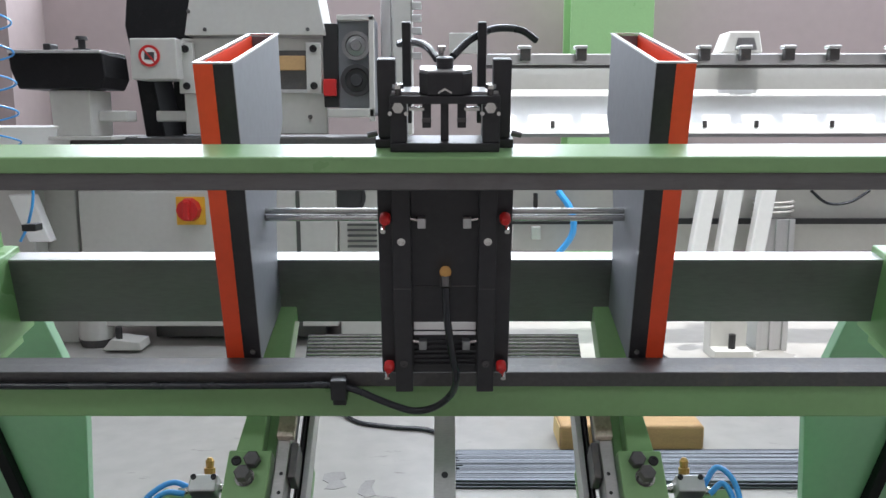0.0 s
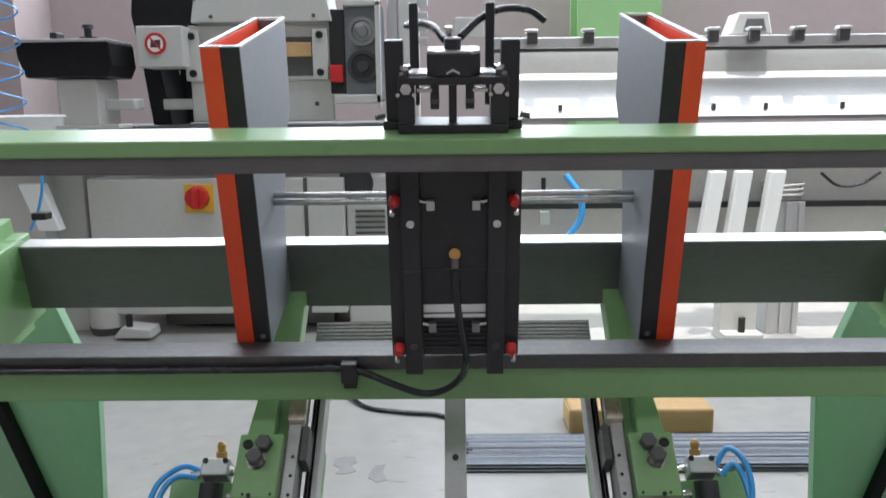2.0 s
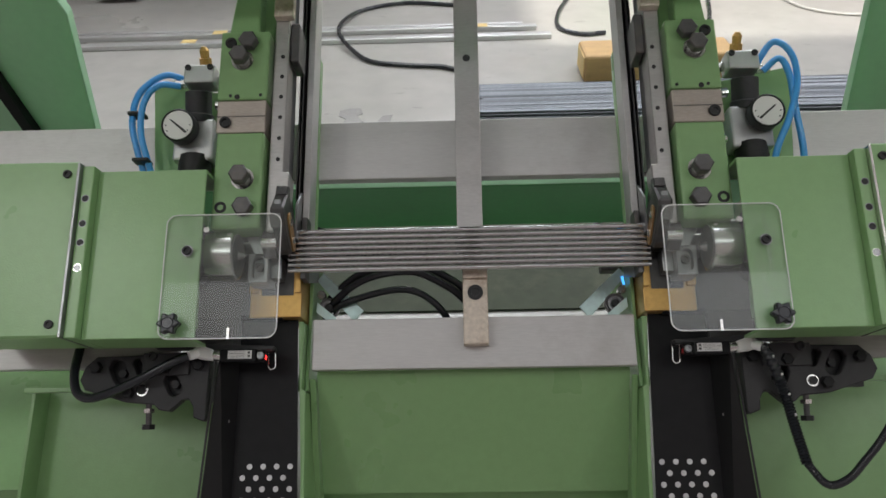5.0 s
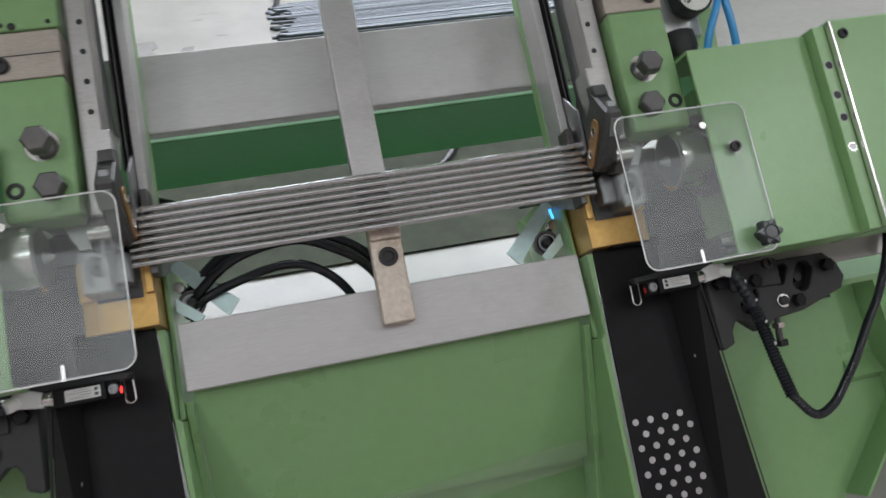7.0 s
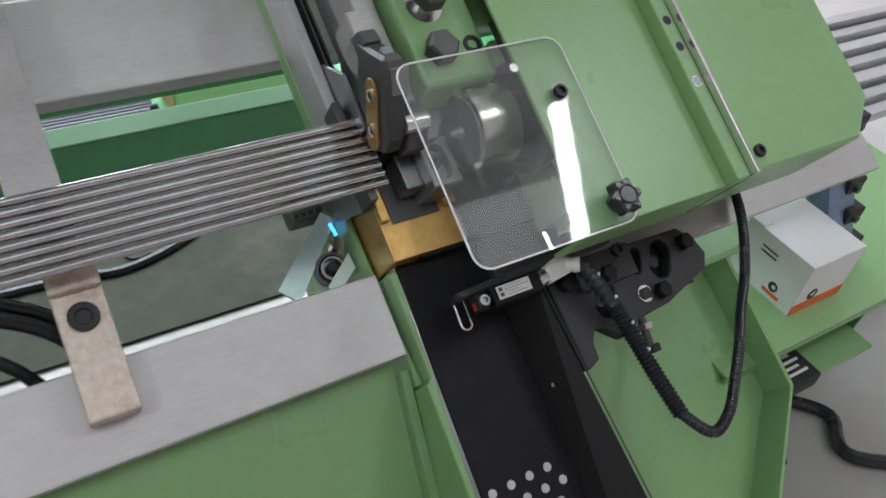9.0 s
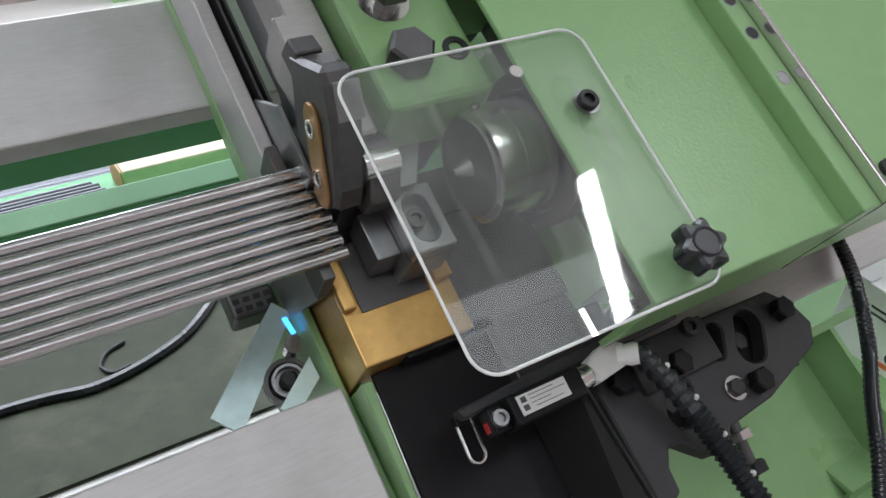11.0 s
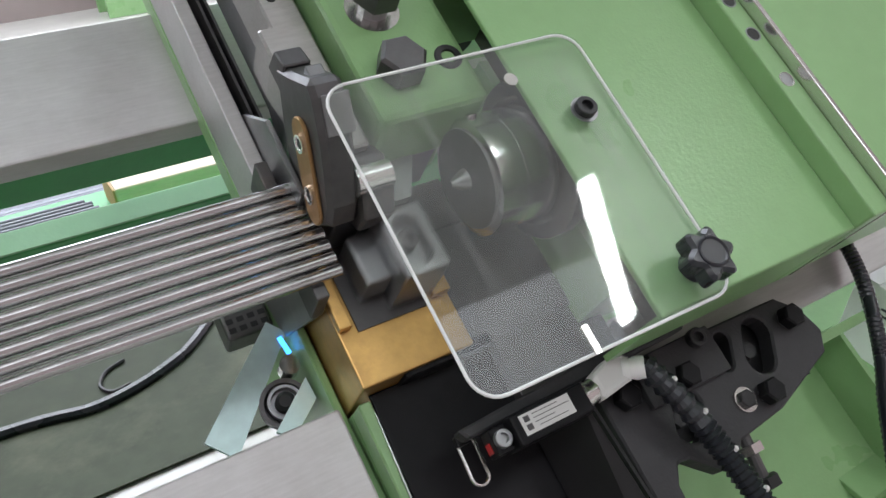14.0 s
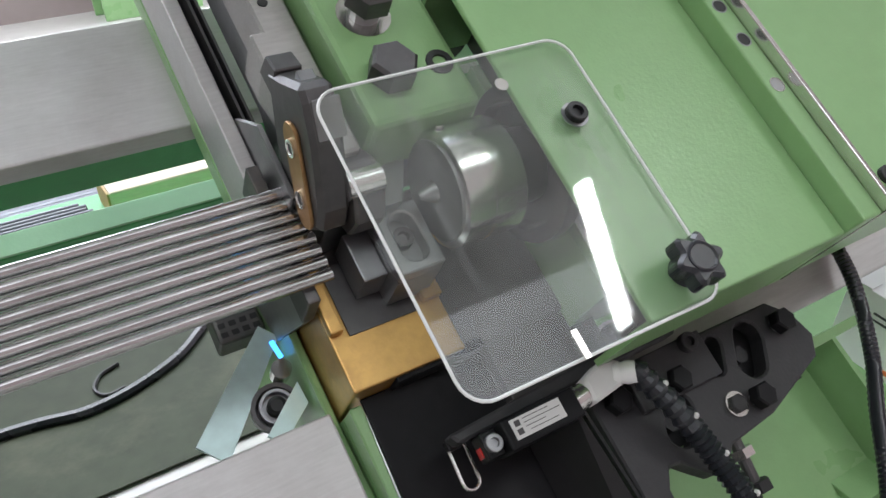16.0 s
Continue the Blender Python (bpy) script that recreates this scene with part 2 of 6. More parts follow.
def floor_material():
    """Worn, painted concrete: pale grey-beige with scuffs, chips and dark scratches."""
    m = mat("painted_concrete", (0.36, 0.348, 0.325, 1), 0.3, vary=0.14, scale=1.6, bump=0.06, bump_scale=60, stain=(0.34, 0.31, 0.27, 1), stain_amount=0.55)
    n, l = m.node_tree.nodes, m.node_tree.links
    p = n["Principled BSDF"]
    old = p.inputs["Base Color"].links[0].from_socket
    tc = n.new("ShaderNodeTexCoord")
    fleck = n.new("ShaderNodeTexNoise")
    fleck.inputs["Scale"].default_value, fleck.inputs["Detail"].default_value, fleck.inputs["Roughness"].default_value = 11, 6, 0.65
    mp = n.new("ShaderNodeMapping")
    mp.inputs["Scale"].default_value = (0.6, 1.6, 1)
    l.new(tc.outputs["Object"], mp.inputs["Vector"])
    l.new(mp.outputs[0], fleck.inputs["Vector"])
    cut = n.new("ShaderNodeMapRange")
    cut.inputs["From Min"].default_value, cut.inputs["From Max"].default_value, cut.inputs["To Max"].default_value = 0.64, 0.72, 0.7
    l.new(fleck.outputs["Fac"], cut.inputs["Value"])
    mix = n.new("ShaderNodeMix")
    mix.data_type = "RGBA"
    mix.inputs["B"].default_value = (0.12, 0.11, 0.10, 1)
    l.new(cut.outputs[0], mix.inputs["Factor"])
    l.new(old, mix.inputs["A"])
    l.new(mix.outputs["Result"], p.inputs["Base Color"])
    return m


BAR_STEEL = mat("dull_bar_steel", (0.12, 0.127, 0.14, 1), 0.42, 0.8, vary=0.2, scale=12, random=0.55)
FLOOR = floor_material()
FLOOR_SHADE = mat("shaded_floor_tone", (0.042, 0.050, 0.032, 1), 0.6, 0.0, vary=0.25, scale=4, bump=0.04, stain=(0.105, 0.108, 0.072, 1), stain_amount=0.6, spec=0.14)

# ---------------------------------------------------------------- builders


def thing(name, base=(0, 0, 0), ref=DECK, label="", category="", group="", kind=""):
    """An Empty at its base, in the given frame of reference; its parts use the coordinates of that frame."""
    ob = new(name)
    ob.empty_display_size = 0.02
    ob.matrix_basis = ref @ Matrix.Translation(base)
    ob["base"] = tuple(base)
    return tagged(ob, label, category, group, kind)


def part(name, bm, material, parent, label="", smooth=False):
    bmesh.ops.recalc_face_normals(bm, faces=bm.faces)
    me = bpy.data.meshes.new(name)
    base = Vector(parent["base"]) if "base" in parent else Vector((0, 0, 0))
    bm.transform(Matrix.Translation(-base))
    bm.to_mesh(me)
    bm.free()
    me.materials.append(material)
    if smooth:
        me.shade_smooth()
        me.set_sharp_from_angle(angle=radians(40))
    ob = new(name, me)
    ob.parent = parent
    ob["base"] = (0.0, 0.0, 0.0)
    if "base" in parent:
        ob["base"] = tuple(base)
        ob.parent = parent
    if label:
        ob["label"] = label
    return ob


def solo(name, bm, material, ref=DECK, label="", category="", group="", kind="", smooth=False):
    """A thing of one mesh."""
    bmesh.ops.recalc_face_normals(bm, faces=bm.faces)
    lo = [min(v.co[i] for v in bm.verts) for i in range(3)]
    hi = [max(v.co[i] for v in bm.verts) for i in range(3)]
    base = Vector(((lo[0] + hi[0]) / 2, (lo[1] + hi[1]) / 2, lo[2]))
    bm.transform(Matrix.Translation(-base))
    me = bpy.data.meshes.new(name)
    bm.to_mesh(me)
    bm.free()
    me.materials.append(material)
    if smooth:
        me.shade_smooth()
        me.set_sharp_from_angle(angle=radians(40))
    ob = new(name, me)
    ob.matrix_basis = ref @ Matrix.Translation(base)
    ob["base"] = tuple(base)
    return tagged(ob, label, category, group, kind)


def box(x0, x1, y0, y1, z0, z1, bevel=0.0, bm=None):
    bm = bm or bmesh.new()
    m = Matrix.Translation(((x0 + x1) / 2, (y0 + y1) / 2, (z0 + z1) / 2)) @ Matrix.Diagonal((abs(x1 - x0), abs(y1 - y0), abs(z1 - z0), 1))
    r = bmesh.ops.create_cube(bm, size=1, matrix=m)
    if bevel:
        es = {e for v in r["verts"] for e in v.link_edges}
        bmesh.ops.bevel(bm, geom=list(es), offset=bevel, segments=2, affect="EDGES", profile=0.5)
    return bm


def rod(p, q, r, seg=16, bm=None, r2=None):
    """A cylinder (or cone) from p to q."""
    bm = bm or bmesh.new()
    p, q = Vector(p), Vector(q)
    d = q - p
    m = Matrix.Translation((p + q) / 2) @ d.to_track_quat("Z", "Y").to_matrix().to_4x4()
    bmesh.ops.create_cone(bm, cap_ends=True, segments=seg, radius1=r, radius2=r if r2 is None else r2, depth=d.length, matrix=m)
    return bm


def lathe(p, axis, profile, seg=28, bm=None):
    """A turned body: profile of (distance along the axis, radius)."""
    bm = bm or bmesh.new()
    q = Vector(axis).to_track_quat("Z", "Y").to_matrix()
    rings = []
    for h, r in profile:
        ring = []
        for i in range(seg):
            a = 2 * math.pi * i / seg
            ring.append(bm.verts.new(Vector(p) + q @ Vector((r * math.cos(a), r * math.sin(a), h))))
        rings.append(ring)
    for a, b in zip(rings, rings[1:]):
        for i in range(seg):
            bm.faces.new((a[i], a[(i + 1) % seg], b[(i + 1) % seg], b[i]))
    bm.faces.new(rings[0][::-1])
    bm.faces.new(rings[-1])
    return bm


def spline(points, steps=8):
    """A smooth run of points through the given ones."""
    ps = [Vector(p) for p in points]
    ps = [2 * ps[0] - ps[1]] + ps + [2 * ps[-1] - ps[-2]]
    out = []
    for a, b, c, d in zip(ps, ps[1:], ps[2:], ps[3:]):
        for i in range(steps):
            t = i / steps
            out.append(0.5 * (2 * b + (c - a) * t + (2 * a - 5 * b + 4 * c - d) * t * t + (3 * b - a - 3 * c + d) * t ** 3))
    return out + [ps[-2]]


def tube(points, r, seg=10, steps=8, bm=None, ribs=0.0, rib_len=0.006):
    """A hose or cable along a smooth line; ribs: how far its rings stand out."""
    bm = bm or bmesh.new()
    pts = spline(points, steps) if steps > 1 else [Vector(p) for p in points]
    if ribs:
        fine, acc = [pts[0]], 0.0
        for a, b in zip(pts, pts[1:]):
            k = max(1, round((b - a).length / (rib_len / 2)))
            fine += [a.lerp(b, (i + 1) / k) for i in range(k)]
        pts = fine
    rings = []
    up = Vector((0.13, 0.2, 0.97))
    for i, p in enumerate(pts):
        d = (pts[min(i + 1, len(pts) - 1)] - pts[max(i - 1, 0)]).normalized()
        side = d.cross(up).normalized()
        up2 = side.cross(d)
        up = up2
        rr = r + (ribs if i % 2 else 0.0)
        rings.append([bm.verts.new(p + rr * (math.cos(2 * math.pi * k / seg) * side + math.sin(2 * math.pi * k / seg) * up2)) for k in range(seg)])
    for a, b in zip(rings, rings[1:]):
        for i in range(seg):
            bm.faces.new((a[i], a[(i + 1) % seg], b[(i + 1) % seg], b[i]))
    bm.faces.new(rings[0][::-1])
    bm.faces.new(rings[-1])
    return bm


def prism(points, lo, hi, axis="z", bevel=0.0, bm=None, holes=()):
    """A plate with the given outline (and holes) across the axis, from lo to hi along it."""
    bm = bm or bmesh.new()
    place = {"z": lambda a, b, c: (a, b, c), "y": lambda a, b, c: (a, c, b), "x": lambda a, b, c: (c, a, b)}[axis]
    edges = []
    for loop in (points, *holes):
        vs = [bm.verts.new(place(a, b, lo)) for a, b in loop]
        edges += [bm.edges.new((vs[i], vs[(i + 1) % len(vs)])) for i in range(len(vs))]
    r = bmesh.ops.triangle_fill(bm, use_beauty=True, use_dissolve=False, edges=edges)
    faces = [g for g in r["geom"] if isinstance(g, bmesh.types.BMFace)]
    e = bmesh.ops.extrude_face_region(bm, geom=faces, use_keep_orig=True)
    vs = [g for g in e["geom"] if isinstance(g, bmesh.types.BMVert)]
    bmesh.ops.translate(bm, verts=vs, vec=place(0, 0, hi - lo))
    if bevel:
        bmesh.ops.dissolve_limit(bm, angle_limit=radians(1), verts=bm.verts, edges=bm.edges)
        es = [ed for ed in bm.edges if len(ed.link_faces) == 2 and ed.calc_face_angle(0) > radians(50)]
        bmesh.ops.bevel(bm, geom=es, offset=bevel, segments=1, affect="EDGES")
    return bm


def ring_points(cx, cy, r, seg=18):
    return [(cx + r * math.cos(2 * math.pi * i / seg), cy + r * math.sin(2 * math.pi * i / seg)) for i in range(seg)]


def slot_points(x0, y0, x1, y1, r, seg=8):
    """A slot's outline, with round ends at two centres."""
    a = math.atan2(y1 - y0, x1 - x0)
    out = []
    for (cx, cy), s in (((x1, y1), -math.pi / 2), ((x0, y0), math.pi / 2)):
        out += [(cx + r * math.cos(a + s + math.pi * i / seg), cy + r * math.sin(a + s + math.pi * i / seg)) for i in range(seg + 1)]
    return out


def rounded(x0, x1, y0, y1, r, seg=6):
    out = []
    for cx, cy, s in ((x1 - r, y1 - r, 0), (x0 + r, y1 - r, 1), (x0 + r, y0 + r, 2), (x1 - r, y0 + r, 3)):
        out += [(cx + r * math.cos(math.pi / 2 * (s + i / seg)), cy + r * math.sin(math.pi / 2 * (s + i / seg))) for i in range(seg + 1)]
    return out


def hex_bolt(parent, x, y, z, af=0.024, height=0.012, washer=0.016, material=None, up=(0, 0, 1), stem=0.0):
    """A hexagon head with its washer on a face at z (along up)."""
    u = Vector(up)
    c = Vector((x, y, z))
    if washer:
        part("washer", lathe(c, u, [(0, washer), (0.0025, washer), (0.0025, washer * 0.6)], 20), CHROME, parent, "bright steel washer")
    h0 = 0.0025 if washer else 0.0
    if stem:
        part("bolt_stem", rod(c + u * h0, c + u * (h0 + stem), af * 0.38, 12), STEEL_MID, parent)
        h0 += stem
    rr = af / 1.732
    part("bolt_head", lathe(c, u, [(h0, rr), (h0 + height * 0.85, rr), (h0 + height, rr * 0.85)], 6), material or STEEL_DARK, parent)


def cap_screw(parent, x, y, z, r=0.0065, height=0.008, up=(0, 0, 1), material=None):
    """A socket-head screw with its hexagon hole."""
    u, c = Vector(up), Vector((x, y, z))
    part("cap_screw", lathe(c, u, [(0, r), (height * 0.9, r), (height, r * 0.9), (height, r * 0.55), (height * 0.45, r * 0.5)], 16), material or BLACK, parent, "black socket-head screw")


# ---------------------------------------------------------------- the hall
def hall():
    room = [("floor", box(-7, 7, -4, 7.2, -0.12, 0), FLOOR), ("wall_north", prism([(-7, 0), (7, 0), (7, 5.6), (-7, 5.6)], 7.2, 7.4, "y", holes=[[(-6.4, 2.6), (6.4, 2.6), (6.4, 4.5), (-6.4, 4.5)]]), WALL_MAT),
            ("wall_south", box(-7, 7, -4.2, -4, 0, 5.6), WALL_MAT), ("wall_west", box(-7.2, -7, -4, 7.2, 0, 5.6), WALL_MAT),
            ("wall_east", box(7, 7.2, -4, 7.2, 0, 5.6), WALL_MAT)]
    for name, bm, m in room:
        tagged(solo(name, bm, m, ROOM), "worn pale painted concrete floor" if name == "floor" else "plain mauve painted hall wall", kind="structure")
    strips = [(-4, -2.9), (-1.5, 2.75), (4.6, 5.5), (6.9, 7.2)]
    for y0, y1 in strips:
        tagged(solo("ceiling", box(-7, 7, y0, y1, 5.4, 5.6), CEIL_MAT, ROOM), "pale hall roof between skylights", kind="structure")
    # opaque panels added out of view so that sun enters only one gap
    for x0, y0, y1 in ((-7, -2.9, -1.5), (-7, 5.5, 6.9), (-7, 2.75, 4.6)):
        tagged(solo("sun_block_panel", box(x0, 0.35 if y0 == 2.75 else 7, y0, y1, 5.42, 5.45), CEIL_MAT, ROOM), "unseen opaque roof panel added to hold back the sun", kind="structure")


hall()


# dark sheet laid on the floor for the shade beneath the machine
def floor_shade_sheet():
    t = thing("floor_shade_sheet", (0, 1.95, 0), ROOM, "dark grey-green sheet added for the shaded floor under the machine", "drip tray")
    part("shade_sheet", box(-1.3, 0.62, 1.674, 2.55, 0.002, 0.006), FLOOR_SHADE, t)
    for y in (2.55,):
        part("rim", box(-1.3, 0.62, y - 0.004, y + 0.004, 0.002, 0.012, 0.001), FLOOR_SHADE, t)


floor_shade_sheet()


def north_window():
    t = thing("window_1", (0, 7.3, 2.6), ROOM, "long band of bright hall windows", "window", kind="structure")
    part("window_sill", box(-6.4, 6.4, 7.2, 7.42, 2.56, 2.6), WHITE_PAINT, t)
    for k in range(9):
        x = -6.4 + k * 1.6
        part("window_frame", box(x - 0.03, x + 0.03, 7.27, 7.33, 2.6, 4.5), WHITE_PAINT, t)


north_window()


def green_column():
    t = thing("steel_column", (1.33, 6.6, 0), ROOM, "green painted steel column in front of the wall", "column")
    part("flange", box(1.0, 1.66, 6.5, 6.53, 0, 5.4, 0.004), GREEN, t)
    part("flange", box(1.0, 1.66, 6.9, 6.93, 0, 5.4, 0.004), GREEN, t)
    part("web", box(1.3, 1.36, 6.53, 6.9, 0, 5.4), GREEN, t)


green_column()


# ---------------------------------------------------------------- frame of the machine
def upper_beam():
    t = thing("upper_beam", (0, 1.07, 1.675), MACHINE, "long green steel beam with a bare grey lower edge", "beam")
    part("beam_face", box(-1.0, 1.0, 1.03, 1.11, 1.697, 1.72, 0.003), GREEN, t)
    part("lower_strip", box(-1.0, 1.0, 1.034, 1.075, 1.672, 1.697, 0.002), BEAM_GREY, t, "bare dark grey steel strip")


def lower_beam():
    t = thing("lower_beam", (0, 1.17, 1.24), MACHINE, "long green steel beam carrying a dark rail", "beam")
    part("beam_face", box(-1.0, 1.0, 1.145, 1.225, 1.24, 1.303, 0.004), GREEN, t)
    part("rail", box(-1.0, 1.0, 1.138, 1.165, 1.303, 1.33, 0.002), STEEL_DARK, t, "dark steel guide rail")
    part("rail_back", box(-1.0, 1.0, 1.165, 1.205, 1.303, 1.322, 0.002), STEEL_DARK, t)


def rear_beam():
    t = thing("rear_beam", (0, 1.47, 1.271), MACHINE, "wide dark grey flat steel beam behind the magazine guides", "beam")
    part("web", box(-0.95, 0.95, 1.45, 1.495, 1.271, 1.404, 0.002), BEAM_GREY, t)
    # thin bright strip puts the gloss of the beam's top into its colour
    part("lit_top_face", box(-0.95, 0.95, 1.4505, 1.4945, 1.404, 1.407, 0.001), ALU, t, "upper face coloured bright for the gloss on it")


def leg(s):
    t = thing("frame_leg", (s * 1.2, 1.6, 0.3), MACHINE, "pale green sheet-steel side leg with a slanted edge", "machine leg")
    part("leg_plate", prism([(s * 0.925, 1.28), (s * 0.845, 0.98), (s * 0.915, 0.45), (s * 0.94, 0.228), (s * 1.7, 0.228), (s * 1.7, 1.28)], 1.6, 1.63, "y", 0.002), GREEN_PALE, t)
    part("leg_brace", prism([(s * 1.10, 1.15), (s * 1.13, 1.15), (s * 1.03, 0.62), (s * 1.0, 0.62)], 1.575, 1.599, "y", 0.002), BLACK_PLATE, t, "black strap across the leg")
    for x, z in ((0.985, 0.62), (0.935, 0.60), (1.0, 0.52)):
        part("leg_screw", lathe((s * x, 1.6, z), (0, -1, 0), [(0, 0.009), (0.006, 0.009)], 10), BLACK, t)
    part("side_plate", box(s * 0.868, s * 0.90, 1.15, 1.5, 1.24, 1.42, 0.003), GREEN, t, "green end plate holding the beams")
    part("gusset", prism([(1.15, 1.42), (1.15, 1.2), (1.5, 1.2), (1.5, 1.45)], s * 0.90, s * 0.925, "x"), GREEN, t)


def guide(s):
    """A magazine guide: grey sheet-steel box with a black and red front edge, red inside."""
    t = thing("magazine_guide", (s * 0.34, 1.3, 1.296), MACHINE, "tall grey magazine guide with red and black front edges", "guide box")
    prof = [(1.172, 1.825), (1.607, 1.825), (1.607, 1.66), (1.52, 1.60), (1.46, 1.50), (1.44, 1.40), (1.45, 1.306), (1.210, 1.306)]

    def skew(bm):
        for v in bm.verts:
            v.co.x += s * (0.045 * max(0.0, v.co.y - 1.172) + 0.008 * max(0.0, 1.825 - v.co.z) / 0.519)
        return bm
    part("inner_side", skew(prism(prof, s * 0.311, s * 0.315, "x")), GREY_SHEET, t)
    part("outer_side", skew(prism(prof, s * 0.365, s * 0.369, "x")), GREY_SHEET, t)
    part("back_side", skew(box(s * 0.315, s * 0.365, 1.603, 1.607, 1.66, 1.823)), GREY_SHEET, t)

    def front(x0, x1, dy):
        bm = bmesh.new()
        for y, z, out in ((1.172, 1.825, 0.0), (1.210, 1.306, 0.008)):
            for x in (x0 + s * out, x1 + s * out):
                for d in (-dy, 0.003):
                    bm.verts.new((x, y + d, z))
        bmesh.ops.convex_hull(bm, input=bm.verts)
        return bm
    part("black_edge", front(s * 0.311, s * 0.340, 0.002), SLATE, t, "black front edge strip")
    part("red_edge", front(s * 0.340, s * 0.369, 0.003), RED, t, "bright red-orange front edge strip")
    part("red_lining", skew(prism([(1.18, 1.8235), (1.603, 1.8235), (1.603, 1.7), (1.2, 1.7)], s * 0.3155, s * 0.3175, "x")), RED, t, "red inner lining")
    part("red_lining", skew(prism([(1.18, 1.8235), (1.603, 1.8235), (1.603, 1.7), (1.2, 1.7)], s * 0.3625, s * 0.3645, "x")), RED, t, "red inner lining")
    part("rim", skew(prism([(s * 0.309, 1.170), (s * 0.371, 1.170), (s * 0.371, 1.609), (s * 0.309, 1.609)], 1.825, 1.8275, "z",
                           holes=[[(s * 0.316, 1.178), (s * 0.364, 1.178), (s * 0.364, 1.602), (s * 0.316, 1.602)]])), ALU, t, "bright bare cut edge")
    part("screw", lathe((s * 0.335, 1.177, 1.79), (0, -1, 0), [(0, 0.007), (0.003, 0.007), (0.003, 0.004), (0.001, 0.003)], 14), CHROME, t)
    part("foot_screw", lathe((s * 0.330, 1.206, 1.335), (0, -1, 0), [(0, 0.005), (0.006, 0.005)], 10), CHROME, t)


upper_beam()
lower_beam()
rear_beam()
for s in (-1, 1):
    leg(s)
    guide(s)


# ---------------------------------------------------------------- feed deck
def feed_arm(s):
    t = thing("feed_arm", (s * 0.335, 1.42, 0.40), DECK, "green steel feed arm with hexagon bolts and bare clamp pad", "machine arm")
    part("lower_plate", box(s * 0.296, s * 0.366, 1.262, 1.408, 0.405, 0.454, 0.004), GREEN, t)
    part("upper_plate", box(s * 0.296, s * 0.370, 1.462, 1.575, 0.405, 0.452, 0.003), GREEN, t)
    part("bare_pad", box(s * 0.2965, s * 0.369, 1.409, 1.461, 0.405, 0.4505, 0.002), BARE, t, "bare ground steel clamp pad with brown stains")
    part("pad_joint", box(s * 0.297, s * 0.369, 1.4345, 1.4355, 0.44, 0.4512), STEEL_DARK, t)
    part("under_bar", box(s * 0.30, s * 0.362, 1.275, 1.95, 0.36, 0.405, 0.003), GREEN, t)
    part("neck", prism([(s * 0.315, 1.576), (s * 0.362, 1.576), (s * 0.352, 1.66), (s * 0.318, 1.68)], 0.405, 0.44, "z", 0.002), GREEN, t)
    for u, v in ((0.324, 1.336), (0.335, 1.525), (0.319, 1.291), (0.325, 1.553)):
        hex_bolt(t, s * u, v, 0.452, 0.025, 0.014, 0.0165 if v in (1.336, 1.525) else 0.0, stem=0.010 if v in (1.336, 1.525) else 0.004)
    for u, v in ((0.353, 1.293), (0.354, 1.555), (0.355, 1.425)):
        cap_screw(t, s * u, v, 0.4515, 0.0085, 0.004)
    for u, v, r in ((0.31, 1.402, 0.0025), (0.345, 1.402, 0.0025), (0.336, 1.388, 0.004), (0.305, 1.468, 0.0025), (0.35, 1.468, 0.0025), (0.34, 1.466, 0.004)):
        part("tapped_hole", lathe((s * u, v, 0.4515), (0, 0, 1), [(0, r), (0.0016, r), (0.0016, r * 0.5)], 12), BLACK, t)


def slide_rail(s):
    """The steel rails down which the rods slide: a drilled strip, a recess and an inner guard plate."""
    t = thing("slide_rail", (s * 0.27, 1.45, 0.35), DECK, "bare steel rod slide with drilled strip and stained guard plate", "slide rail")
    strip = [(s * 0.270, 1.262), (s * 0.292, 1.262), (s * 0.292, 1.70), (s * 0.270, 1.70), (s * 0.270, 1.352), (s * 0.262, 1.352), (s * 0.262, 1.33)]
    part("drilled_strip", prism(strip, 0.40, 0.436, "z", 0.0015), STEEL, t)
    for i in range(6):
        part("hole", lathe((s * 0.2785, 1.372 + i * 0.0335, 0.4355), (0, 0, 1), [(0, 0.0032), (0.0012, 0.0032), (0.0012, 0.0015)], 10), BLACK, t)
    part("side_face", prism([(1.262, 0.400), (1.262, 0.352), (1.300, 0.346), (1.340, 0.372), (1.70, 0.378), (1.70, 0.400)], s * 0.2705, s * 0.2740, "x"), STEEL_MID, t, "dull ground side of the strip")
    # black filling gives the shade down in the slot
    part("recess", box(s * 0.2560, s * 0.2700, 1.335, 1.74, 0.335, 0.345), BLACK, t, "black strip for the shade in the slot between the rails")
    for u in (0.2600, 0.2650):
        part("thin_rail", box(s * u, s * (u + 0.0018), 1.335, 1.72, 0.345, 0.366), STEEL_DARK, t)
    part("guard_plate", box(s * 0.2440, s * 0.2545, 1.262, 1.78, 0.319, 0.367, 0.0012), STEEL_PLATE, t, "inner guard plate of dull bluish steel")
    part("end_wedge", prism([(1.262, 0.319), (1.262, 0.400), (1.315, 0.400), (1.345, 0.366), (1.335, 0.319)], s * 0.2550, s * 0.2585, "x", 0.0006), STEEL_MID, t, "scraped steel wedge behind the jaw")
    part("green_edge", box(s * 0.2434, s * 0.2545, 1.262, 1.60, 0.300, 0.3185, 0.001), GREEN, t, "green painted flange below the plate")
    part("side_clip", box(s * 0.256, s * 0.2695, 1.535, 1.60, 0.38, 0.43, 0.002), STEEL_DARK, t)
    part("end_block", box(s * 0.262, s * 0.292, 1.60, 1.665, 0.436, 0.452, 0.002), STAINED, t, "brown-stained steel block")


